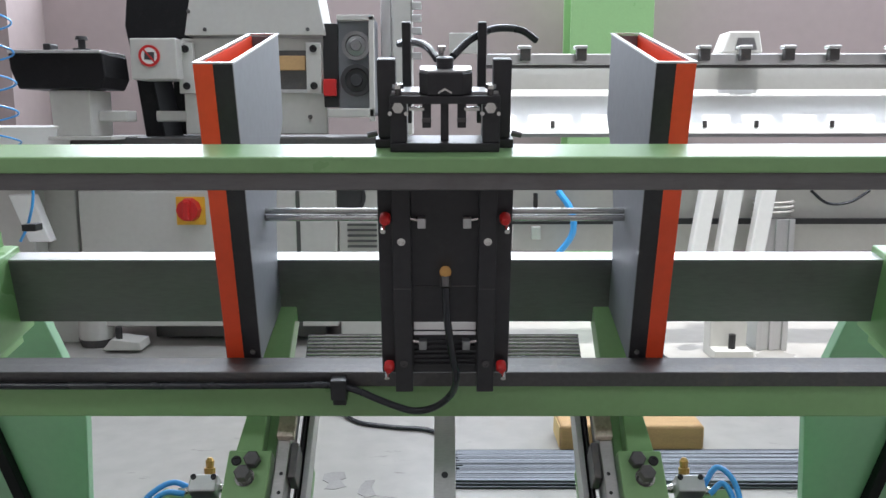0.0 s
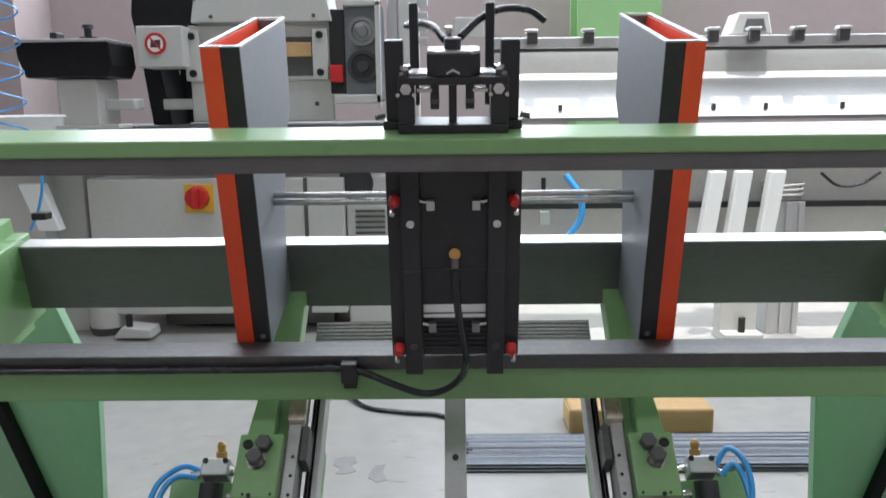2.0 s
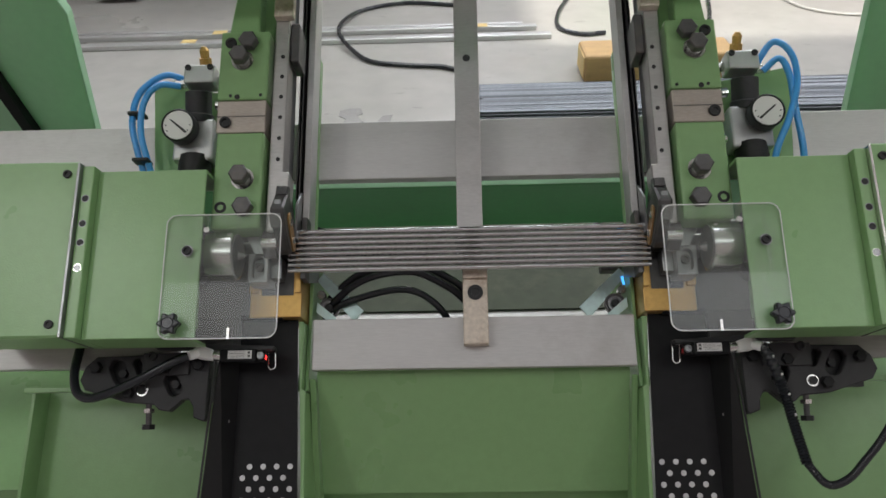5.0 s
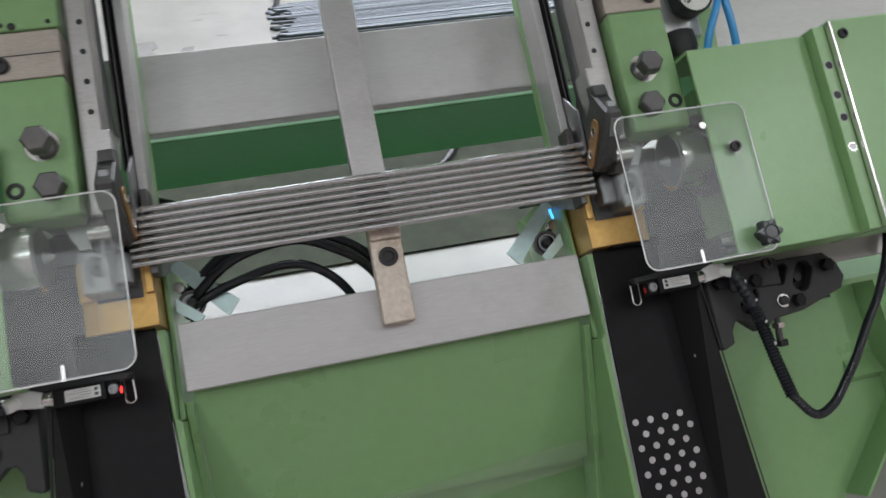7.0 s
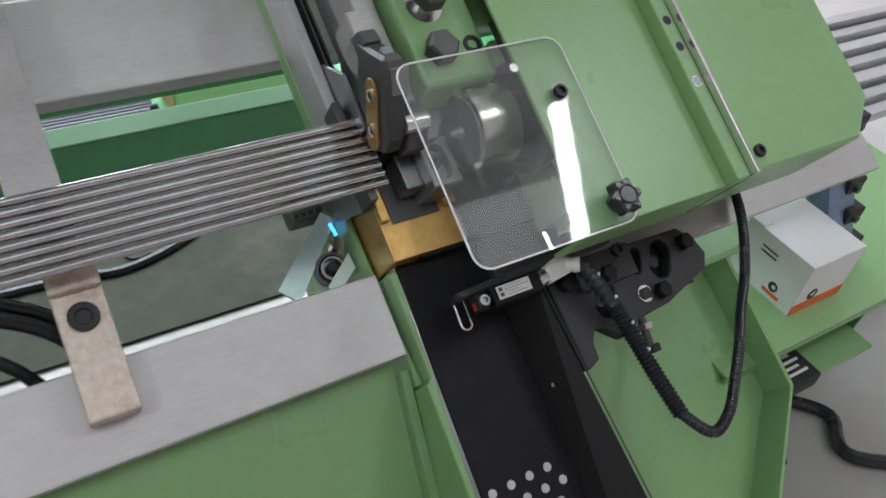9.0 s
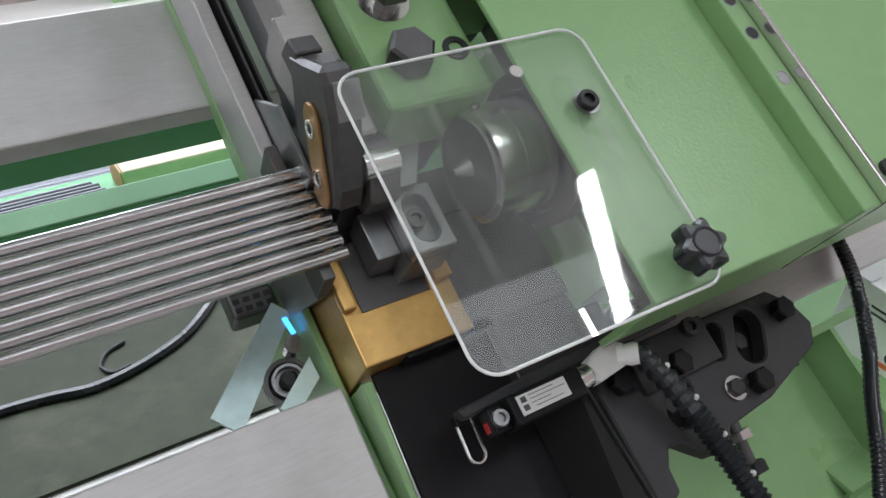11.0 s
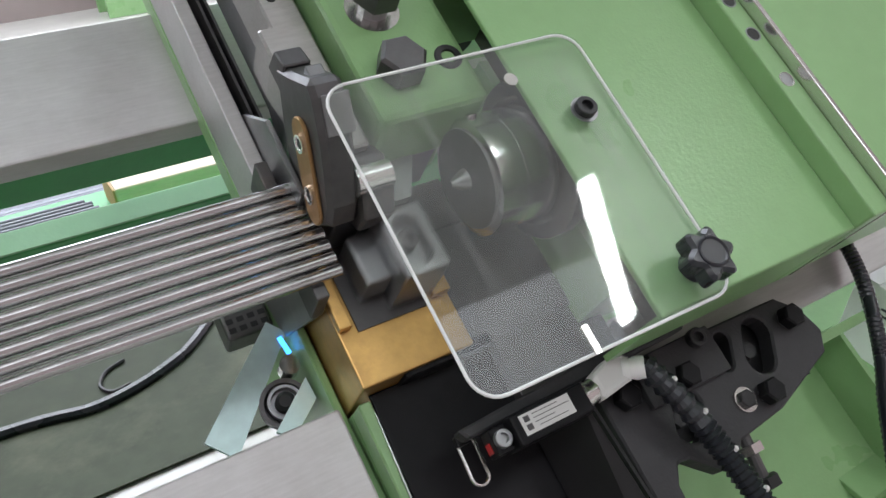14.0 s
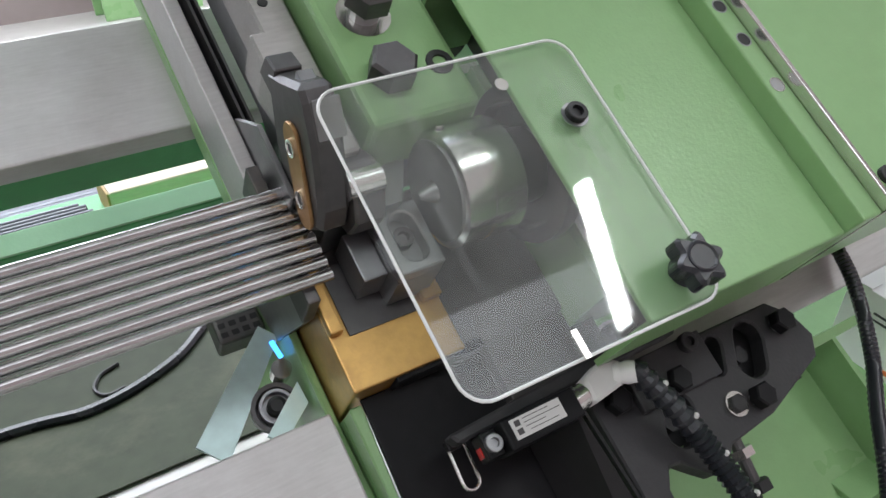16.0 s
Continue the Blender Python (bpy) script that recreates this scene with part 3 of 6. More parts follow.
def centre_bar():
    t = thing("centre_bar", (0.0, 1.5, 0.35), DECK, "flat bare steel support bar down the middle", "support bar")
    part("bar", box(-0.0195, 0.0195, 1.235, 1.86, 0.352, 0.372, 0.0015), STEEL, t)
    part("hole", lathe((0.0, 1.565, 0.3717), (0, 0, 1), [(0, 0.006), (0.001, 0.006), (0.001, 0.002)], 14), BLACK, t)


def cross_members():
    t = thing("cross_plate", (0, 1.44, 0.27), DECK, "wide bare steel cross plate under the feed arms", "cross plate")
    part("plate", box(-0.92, 0.92, 1.388, 1.49, 0.285, 0.305, 0.002), STEEL_PLATE, t)
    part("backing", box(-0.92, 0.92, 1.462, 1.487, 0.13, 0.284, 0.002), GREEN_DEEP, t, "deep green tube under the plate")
    t = thing("green_cross_tube", (0, 1.495, -0.25), DECK, "green cross tube, shaded front coloured deeper and lit top paler", "cross tube")
    # two greens on one tube: shade in the front's colour, sky light in the top's
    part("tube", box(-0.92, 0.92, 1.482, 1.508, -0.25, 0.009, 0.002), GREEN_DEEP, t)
    part("lit_top_face", box(-0.92, 0.92, 1.4825, 1.5075, 0.009, 0.012, 0.001), GREEN_PALE, t, "top face coloured paler for the sky light on it")
    t = thing("front_plate", (0, 1.11, 0.30), DECK, "bare brushed steel cross plate in front of the rods", "cross plate")
    part("plate", box(-0.239, 0.242, 1.0765, 1.153, 0.318, 0.333, 0.0015), STEEL_PLATE, t)
    part("outer_plate", box(0.44, 0.92, 1.083, 1.135, 0.322, 0.338, 0.0015), STEEL_PLATE, t)
    part("outer_plate", box(-0.92, -0.44, 1.083, 1.135, 0.322, 0.338, 0.0015), STEEL_PLATE, t)
    t = thing("stop_block", (0.006, 1.16, 0.335), DECK, "heat-stained steel stop block with one socket screw", "stop block")
    part("block", box(-0.0125, 0.0245, 1.108, 1.232, 0.334, 0.358, 0.002), STAINED, t)
    part("toe", box(-0.0125, 0.0245, 1.205, 1.232, 0.358, 0.366, 0.0015), STAINED, t)
    cap_screw(t, 0.006, 1.185, 0.3575, 0.0115, 0.003)
    t = thing("apron", (0, 1.0, 0.2), DECK, "green sheet-metal apron below the front plate", "apron panel")
    part("sheet", prism([(1.074, 0.304), (1.080, 0.304), (0.905, 0.221), (0.899, 0.221)], -0.236, 0.236, "x"), GREEN, t)
    part("lower_sheet", prism([(0.93, 0.19), (0.936, 0.19), (0.60, 0.03), (0.594, 0.03)], -0.246, 0.246, "x"), GREEN, t)
    for s in (-1, 1):
        part("flange_face", box(s * 0.2525, s * 0.2625, 1.048, 1.150, 0.298, 0.314, 0.001), GREEN, t)
        part("lower_flange", prism([(1.040, 0.292), (0.80, 0.192), (0.80, 0.165), (1.040, 0.265)], s * 0.2465, s * 0.2615, "x", 0.001), GREEN, t)
        part("side_flange", prism([(1.066, 0.312), (0.80, 0.205), (0.80, 0.170), (1.066, 0.28)], s * 0.237, s * 0.246, "x", 0.001), GREEN, t)
        part("inner_wall", prism([(1.25, 0.25), (1.15, 0.290), (1.04, 0.262), (0.78, 0.15), (0.58, 0.02), (1.25, 0.08)], s * 0.2525, s * 0.268, "x"), GREEN, t)
        part("side_wall", prism([(1.262, 0.300), (1.15, 0.305), (1.048, 0.316), (1.048, 0.26), (1.262, 0.22)], s * 0.2465, s * 0.252, "x", 0.001), GREEN, t)


def cover(s):
    t = thing("head_cover", (s * 0.53, 1.21, 0.40), DECK, "folded green sheet-metal cover over the machining head", "machine cover")
    part("inner_cover", box(s * 0.368, s * 0.5205, 1.1035, 1.342, 0.4735, 0.4775, 0.0012), GREEN, t)
    part("front_wall", box(s * 0.378, s * 0.5205, 1.1035, 1.1075, 0.40, 0.4735), GREEN, t)
    part("rear_wall", box(s * 0.368, s * 0.5205, 1.338, 1.342, 0.40, 0.4735), GREEN, t)
    part("housing", box(s * 0.417, s * 0.5205, 1.1075, 1.338, 0.40, 0.4735), STEEL_DARK, t, "dark spindle housing inside the cover")
    part("joint_strip", box(s * 0.5208, s * 0.5372, 1.1032, 1.345, 0.40, 0.4925, 0.0015), GREEN, t, "joint flange with drilled holes")
    part("flange_lip", box(s * 0.5374, s * 0.5412, 1.1028, 1.347, 0.40, 0.5005, 0.0008), CHROME if s > 0 else STEEL_MID, t, "worn bare metal lip")
    part("outer_cover", prism([(s * 0.5414, 1.104), (s * 0.69, 1.104), (s * 0.728, 1.14), (s * 0.728, 1.352), (s * 0.5414, 1.352)], 0.40, 0.4935, "z", 0.003), GREEN, t)
    for v in (1.1215, 1.3325):
        cap_screw(t, s * 0.557, v, 0.493, 0.006, 0.004)
    for v in (1.1985, 1.234, 1.261, 1.297):
        part("hole_rim", lathe((s * 0.529, v, 0.4921), (0, 0, 1), [(0, 0.0054), (0.0007, 0.0054), (0.0007, 0.0046), (0.0002, 0.0044)], 18), STEEL_MID if v > 1.21 else CHROME, t, "bare chamfer round the hole")
        part("hole", lathe((s * 0.529, v, 0.4921), (0, 0, 1), [(0, 0.0045), (0.0005, 0.0045)], 14), BLACK if v > 1.21 else STEEL_MID, t)
    part("side_wall", box(s * 0.41, s * 0.70, 1.14, 1.32, 0.33, 0.40), GREEN, t)


for s in (-1, 1):
    feed_arm(s)
    slide_rail(s)
    cover(s)
centre_bar()
cross_members()
# ---------------------------------------------------------------- machining heads
def brass_rest(s):
    t = thing("brass_rest", (s * 0.29, 1.19, 0.265), DECK, "worn brass support block with a raised ridge", "support block")
    part("block", box(s * 0.2535, s * 0.330, 1.153, 1.232, 0.265, 0.356, 0.0012), BRASS, t)
    part("ridge", box(s * 0.2535, s * 0.262, 1.189, 1.232, 0.3565, 0.3635, 0.001), BRASS, t, "bright rubbed ridge")
    part("ridge", box(s * 0.317, s * 0.330, 1.189, 1.232, 0.3565, 0.3635, 0.001), BRASS, t, "bright rubbed ridge")
    part("pocket", box(s * 0.2655, s * 0.3135, 1.186, 1.232, 0.3562, 0.3575), STEEL_DARK, t)
    for v in (1.165, 1.185):
        part("screw", rod((s * 0.256, v, 0.258), (s * 0.256, v, 0.265), 0.004, 10), CHROME, t)


def jaw(s):
    """The clamp finger with its bronze face and two socket screws."""
    t = thing("clamp_jaw", (s * 0.262, 1.27, 0.39), DECK, "dark steel clamp jaw with bronze face plate and two screws", "clamp jaw")
    prof = [(1.322, 0.4415), (1.3054, 0.4545), (1.2861, 0.472), (1.2770, 0.4680), (1.2605, 0.4521), (1.2475, 0.4337), (1.2385, 0.4190), (1.2350, 0.4044), (1.2521, 0.3780), (1.281, 0.387), (1.3009, 0.4115), (1.3127, 0.4302)]
    part("finger", prism(prof, s * 0.2592, s * 0.2782, "x", 0.003), STEEL_DARK, t)
    a, b = (1.2795, 0.4350), (1.2500, 0.4020)
    part("bronze_plate", prism(slot_points(*b, *a, 0.0098), s * 0.2568, s * 0.2592, "x", 0.0006), BRONZE, t, "rubbed bronze wear plate")
    for v, n in ((1.2760, 0.4310), (1.2555, 0.4090)):
        part("screw_rim", lathe((s * 0.2568, v, n), (-s, 0, 0), [(0, 0.0055), (0.0014, 0.0055), (0.0014, 0.004), (0.0003, 0.0036)], 18), CHROME, t)
        part("screw_socket", lathe((s * 0.2565, v, n), (-s, 0, 0), [(0, 0.0032), (0.0006, 0.0032)], 6), BLACK, t)
    part("worn_chamfer", prism([(1.2775, 0.4690), (1.2615, 0.4540), (1.2640, 0.4515), (1.2800, 0.4665)], s * 0.2635, s * 0.2795, "x", 0.0004), STEEL_MID, t, "bare ground chamfer of the jaw")
    part("top_recess", prism([(s * 0.2645, 1.2895), (s * 0.2740, 1.2895), (s * 0.2740, 1.2995), (s * 0.2645, 1.2995)], 0.4585, 0.4660, "z", 0.0006), STEEL_MID, t, "bright edge of the screw recess")
    part("tail_plate", prism([(1.330, 0.430), (1.326, 0.448), (1.312, 0.452), (1.310, 0.430)], s * 0.2600, s * 0.2760, "x", 0.001), STEEL_DARK, t)
    part("hook", prism([(1.2675, 0.4000), (1.2690, 0.4250), (1.2560, 0.4340), (1.2400, 0.4290), (1.2290, 0.4120), (1.2320, 0.3930), (1.2480, 0.3850)], s * 0.2785, s * 0.2980, "x", 0.0015), STEEL_DARK, t)
    part("gripper_groove", lathe((s * 0.2765, 1.2470, 0.4265), (s, 0, 0), [(0, 0.0085), (0.0215, 0.0085)], 24), TURNED, t, "polished gripping groove", smooth=True)


def spindle(s):
    t = thing("spindle_head", (s * 0.40, 1.232, 0.36), DECK, "grey bearing flange round the tool spindle", "spindle flange")
    part("flange", lathe((s * 0.398, 1.232, 0.418), (-s, 0, 0), [(0, 0.050), (0.010, 0.050), (0.012, 0.047), (0.012, 0.040), (0.004, 0.038)], 40), STEEL_DARK, t, smooth=True)
    part("floor_plate", box(s * 0.331, s * 0.50, 1.1530, 1.268, 0.330, 0.350, 0.002), BED_GREY, t, "dull grey bed plate below the acrylic guard")
    part("rear_wall", box(s * 0.300, s * 0.352, 1.27, 1.277, 0.353, 0.404, 0.001), STEEL_MID, t)
    part("side_block", box(s * 0.270, s * 0.290, 1.243, 1.292, 0.353, 0.402, 0.0015), STEEL_MID, t)
    part("rear_block", box(s * 0.263, s * 0.366, 1.2335, 1.2685, 0.25, 0.3525, 0.001), STEEL_DARK, t)
    part("catch_plate", prism([(s * 0.296, 1.236), (s * 0.312, 1.236), (s * 0.326, 1.262), (s * 0.300, 1.262)], 0.404, 0.410, "z"), STEEL_MID, t)


def tool(s):
    """The chamfering tool that runs out to the rod and back."""
    t = thing("chamfer_tool", (s * 0.352, 1.232, 0.418), DECK, "bright turned steel chamfering tool on its spindle", "cutting tool")
    part("drum", lathe((s * 0.330, 1.232, 0.418), (s, 0, 0), [(0, 0.031), (0.001, 0.0355), (0.018, 0.0355), (0.0182, 0.0350), (0.0188, 0.0350), (0.019, 0.0355), (0.040, 0.0355), (0.041, 0.034)], 56), TURNED, t, smooth=True)
    part("face", lathe((s * 0.330, 1.232, 0.418), (-s, 0, 0), [(-0.0004, 0.0308), (0.0012, 0.0305), (0.0016, 0.024), (0.0016, 0.007), (0.004, 0.006), (0.012, 0.002)], 40), STEEL_MID, t, "dark tool face with a short pilot", smooth=True)
    part("shaft", lathe((s * 0.375, 1.232, 0.418), (s, 0, 0), [(0, 0.0235), (0.075, 0.0235)], 36), STEEL_MID, t, smooth=True)
    part("grub_screw", lathe((s * 0.338, 1.2580, 0.4425), (0, 0.73, 0.68), [(0, 0.003), (0.0016, 0.003)], 12), CHROME, t)
    return t


def pusher(s):
    t = thing("pusher_block", (s * 0.309, 1.2165, 0.357), DECK, "grey steel pusher block with a slotted screw hole", "pusher block")
    part("body", prism([(s * 0.2945, 1.1955), (s * 0.3235, 1.1955), (s * 0.3235, 1.239), (s * 0.2945, 1.239)], 0.389, 0.4015, "z", 0.001,
                       holes=[slot_points(s * 0.309, 1.2095, s * 0.309, 1.2255, 0.0085)]), STEEL_MID, t)
    part("base", box(s * 0.2945, s * 0.3235, 1.1955, 1.239, 0.358, 0.389), STEEL_MID, t)
    part("side_step", box(s * 0.2785, s * 0.2945, 1.2055, 1.238, 0.358, 0.384, 0.001), STEEL_MID, t)
    part("screw", lathe((s * 0.309, 1.2205, 0.3892), (0, 0, 1), [(0, 0.0065), (0.006, 0.0065), (0.006, 0.0035), (0.003, 0.003)], 18), STEEL_DARK, t)
    return t


def guard(s):
    """The clear acrylic guard with its rounded corners, one screw and the star knob."""
    t = thing("acrylic_guard", (s * 0.335, 1.188, 0.478), DECK, "clear scratched acrylic guard plate with rounded corners", "guard plate")
    lo, hi = sorted((s * 0.2585, s * 0.4165))
    pts = rounded(lo, hi, 1.1015, 1.2735, 0.014)
    pane = part("pane", prism(pts, 0.4783, 0.4828, "z"), PLEXI, t)
    pane.visible_shadow = False
    part("cut_edge", tube([(a, b, 0.4806) for a, b in pts + pts[:1]], 0.0009, 6, 1), WHITE, t, "bright sawn edge")
    u = 0.392 if s > 0 else 0.3845
    cap_screw(t, s * u, 1.2215, 0.4828, 0.0062, 0.005)
    part("washer", lathe((s * u, 1.2215, 0.4828), (0, 0, 1), [(0, 0.0080), (0.0010, 0.0080)], 22), STEEL_MID, t)
    part("hole_rim", lathe((s * 0.3605, 1.251, 0.4828), (0, 0, 1), [(0, 0.004), (0.0006, 0.004), (0.0006, 0.0025)], 14), CHROME, t)
    part("edge_tab", box(s * 0.320, s * 0.3235, 1.1003, 1.115, 0.4828, 0.4842), CHROME, t)
    k = thing("star_knob", (s * 0.397, 1.1195, 0.4828), DECK, "black plastic star knob clamping the guard", "knob")
    star = []
    for i in range(60):
        a = 2 * math.pi * i / 60
        r = 0.0130 + 0.0022 * math.cos(6 * a)
        star.append((s * 0.397 + r * math.cos(a), 1.1195 + r * math.sin(a)))
    part("grip", prism(star, 0.488, 0.501, "z", 0.002), RUBBER, k)
    part("stem", lathe((s * 0.397, 1.1195, 0.4828), (0, 0, 1), [(0, 0.0085), (0.0055, 0.007)], 18), RUBBER, k)
    part("cap", lathe((s * 0.397, 1.1195, 0.5005), (0, 0, 1), [(0, 0.0085), (0.0012, 0.0085), (0.0016, 0.0075), (0.0008, 0.0068)], 20), RUBBER, k, smooth=True)


def chute(s):
    t = thing("rod_chute", (s * 0.33, 1.0, 0.2), DECK, "black sheet-steel discharge chute with pale rivets", "chute")

    def slab(us0, us1, v0, n0, v1, n1, th=0.004):
        bm = bmesh.new()
        for u, v, n in ((us0[0], v0, n0), (us0[1], v0, n0), (us1[0], v1, n1), (us1[1], v1, n1)):
            bm.verts.new((s * u, v, n))
            bm.verts.new((s * u, v + 0.3 * th, n - th))
        bmesh.ops.convex_hull(bm, input=bm.verts)
        return bm
    def wall(u0, n0, n1, u1, m0, m1):
        bm = bmesh.new()
        for v, du in ((1.10, 0.0), (0.72, 0.026)):
            for u, n in ((u0, n0), (u1, m0)):
                k = 0.0 if u == u0 and u0 < 0.35 else du
                bm.verts.new((s * (u + k), v, n))
                bm.verts.new((s * (u + k + 0.002), v, n - 0.003))
        bmesh.ops.convex_hull(bm, input=bm.verts)
        return bm
    part("green_flange", prism([(s * 0.2528, 1.150), (s * 0.2612, 1.150), (s * 0.2500, 0.93), (s * 0.2470, 0.72), (s * 0.2400, 0.72), (s * 0.2470, 1.045), (s * 0.2528, 1.050)], 0.20, 0.334, "z", 0.001), GREEN, t, "green flange beside the chute")
    part("bed", slab((0.2620, 0.3495), (0.2475, 0.3495), 1.152, 0.335, 0.72, 0.338), BLACK_PLATE, t)
    part("side_panel", wall(0.3465, 0.337, 0.340, 0.362, 0.382, 0.405), BLACK, t, "deep black outer panel")
    part("edge", wall(0.3635, 0.384, 0.407, 0.367, 0.381, 0.404), CAST, t)
    part("front_wall", box(s * 0.347, s * 0.43, 1.112, 1.1525, 0.30, 0.346, 0.001), STEEL_DARK, t)
    part("bracket_tab", box(s * 0.282, s * 0.345, 1.150, 1.157, 0.331, 0.352, 0.001), BLACK_PLATE, t)
    for r in range(9):
        for c in range(4):
            u = 0.2645 + 0.0195 * c + (0.0097 if r % 2 else 0.0)
            v = 0.9395 - 0.0155 * r
            if u > 0.338:
                continue
            n = 0.335 + (1.152 - v) * 0.007
            part("rivet", lathe((s * u, v, n - 0.0003), (0, 0, 1), [(0, 0.0042), (0.001, 0.0040)], 12), ALU, t)
    for u, v in ((0.3535, 1.003), (0.3545, 0.972)):
        part("small_screw", lathe((s * u, v, 0.353), (-s * 0.8, 0, 0.6), [(0, 0.0028), (0.0016, 0.002)], 10), ALU, t)


def bracket(s):
    """The cast switch bracket with slots, bolts and the hinge bar of the guard."""
    t = thing("switch_bracket", (s * 0.4668, 1.06, 0.36), DECK, "dark grey slotted steel bracket with hexagon bolts", "bracket")
    outer = [(0.3810, 1.0930), (0.4038, 1.0975), (0.4584, 1.0985), (0.5477, 1.0965), (0.5634, 1.0820), (0.5697, 1.0630), (0.5613, 1.0490), (0.5014, 1.0310),
             (0.4584, 1.0270), (0.4500, 1.0190), (0.4353, 1.0170), (0.4269, 1.0240), (0.4170, 1.0330), (0.4080, 1.0340), (0.4010, 1.0230), (0.4000, 1.0080), (0.3850, 1.0020), (0.3815, 1.0060), (0.3810, 1.0570)]
    holes = [slot_points(0.5088, 1.0660, 0.5172, 1.0810, 0.0115), slot_points(0.4300, 1.0490, 0.4364, 1.0610, 0.0105),
             slot_points(0.4804, 1.0730, 0.4878, 1.0870, 0.006)]
    part("plate", prism([(s * a, b) for a, b in outer], 0.352, 0.368, "z", 0.0015, holes=[[(s * a, b) for a, b in h] for h in holes]), CAST, t)
    part("inner_cheek", box(s * 0.3830, s * 0.4091, 1.035, 1.093, 0.285, 0.3505), BLACK, t)
    part("backing", box(s * 0.4096, s * 0.5561, 1.04, 1.095, 0.335, 0.349), BLACK, t)
    part("hinge_bar", prism([(s * 0.284, 1.1065), (s * 0.288, 1.100), (s * 0.4542, 1.1035), (s * 0.4626, 1.110), (s * 0.4542, 1.114), (s * 0.4091, 1.113)], 0.368, 0.381, "z", 0.0015), CAST, t, "flat hinge bar")
    part("hinge_roll", lathe((s * 0.4038, 1.118, 0.388), (s, 0, 0), [(0, 0.007), (0.058, 0.007)], 16), CAST, t, smooth=True)
    part("step", box(s * 0.4091, s * 0.4773, 1.068, 1.100, 0.368, 0.374, 0.001), CAST, t)
    for u, v, w in ((0.5445, 1.0800, 0), (0.4941, 1.0440, 0), (0.3954, 1.0820, 0), (0.4426, 1.0770, 0)):
        hex_bolt(t, s * u, v, 0.368, 0.015, 0.009, 0.0, BLACK_PLATE, stem=0.003)
    hex_bolt(t, s * 0.4760, 1.047, 0.368, 0.011, 0.003, 0.0085, BLACK)
    cap_screw(t, s * 0.4626, 1.095, 0.374, 0.0065, 0.006, material=CAST)
    part("slot_bolt", lathe((s * 0.5125, 1.0735, 0.349), (0, 0, 1), [(0, 0.0065), (0.008, 0.0065)], 6), CAST, t)
    part("slot_bolt", lathe((s * 0.4327, 1.0565, 0.349), (0, 0, 1), [(0, 0.0065), (0.010, 0.0065)], 6), CAST, t)
    part("adjusting_screw", rod((s * 0.4689, 1.03, 0.358), (s * 0.4689, 0.997, 0.352), 0.0042, 12), STEEL_DARK, t)
    part("adjusting_nut", lathe((s * 0.4689, 1.022, 0.357), (0, -1, -0.1), [(0, 0.0085), (0.006, 0.0085)], 6), CHROME, t)
    part("screw_head", lathe((s * 0.4689, 1.000, 0.353), (0, -1, -0.1), [(0, 0.0095), (0.007, 0.0095)], 6), BLACK, t)


def sensor(s):
    t = thing("safety_switch", (s * 0.33, 1.09, 0.37), DECK, "black safety switch with a pale printed label and connector", "switch")
    part("body", box(s * 0.3075, s * 0.3585, 1.0825, 1.1005, 0.374, 0.3965, 0.0015), BLACK_PLATE, t)
    part("end_lug", box(s * 0.2965, s * 0.3072, 1.0840, 1.0995, 0.374, 0.389, 0.0015), BLACK_PLATE, t)
    lab = part("label_plate", box(s * 0.3125, s * 0.3465, 1.0865, 1.0980, 0.3965, 0.3972), LABEL, t, "white printed type label")
    for j, (a, b) in enumerate(((0.3205, 0.338), (0.3205, 0.345), (0.3205, 0.334), (0.3225, 0.342))):
        part("printed_line", box(s * a, s * b, 1.0960 - j * 0.0024, 1.0964 - j * 0.0024, 0.3972, 0.3974), STEEL_DARK, lab)
    for k in (0, 1):
        part("printed_mark", box(s * (0.3145 + 0.0001 * k), s * 0.3182, 1.0885 + 0.0048 * k, 1.0918 + 0.0048 * k, 0.3972, 0.3974), STEEL_DARK, lab)
    cap_screw(t, s * 0.3015, 1.0915, 0.389, 0.0052, 0.004, material=STEEL_MID)
    part("led", box(s * 0.2958, s * 0.2965, 1.087, 1.093, 0.377, 0.383), RED_LED if s < 0 else RED_PLASTIC, t, "small red indicator lens")
    part("collar", lathe((s * 0.3585, 1.0925, 0.386), (s, 0.12, 0), [(0, 0.0078), (0.003, 0.0078), (0.003, 0.0072), (0.005, 0.0078), (0.007, 0.0072), (0.009, 0.0078), (0.011, 0.0072)], 20), CHROME, t, "knurled nickel collar", smooth=True)
    part("plug", prism([(s * 0.3695, 1.0855), (s * 0.391, 1.0885), (s * 0.400, 1.0965), (s * 0.396, 1.1045), (s * 0.384, 1.1060), (s * 0.3695, 1.1010)], 0.379, 0.394, "z", 0.002), LABEL, t, "pale angled cable plug")
    part("neck", lathe((s * 0.392, 1.0965, 0.390), (s * 0.6, -0.3, 0.45), [(0, 0.0072), (0.004, 0.0072), (0.004, 0.0062), (0.008, 0.0072), (0.013, 0.0066)], 16), WHITE, t, smooth=True)
    loop = slot_points(s * 0.2915, 1.0805, s * 0.2925, 1.0990, 0.0052)
    part("hook", tube([(a, b, 0.362) for a, b in loop + loop[:1]], 0.0011, 6, 1), CHROME, t, "bright wire actuator loop")
    part("hook_arm", box(s * 0.286, s * 0.2955, 1.0995, 1.1060, 0.360, 0.366, 0.001), BLACK_PLATE, t)


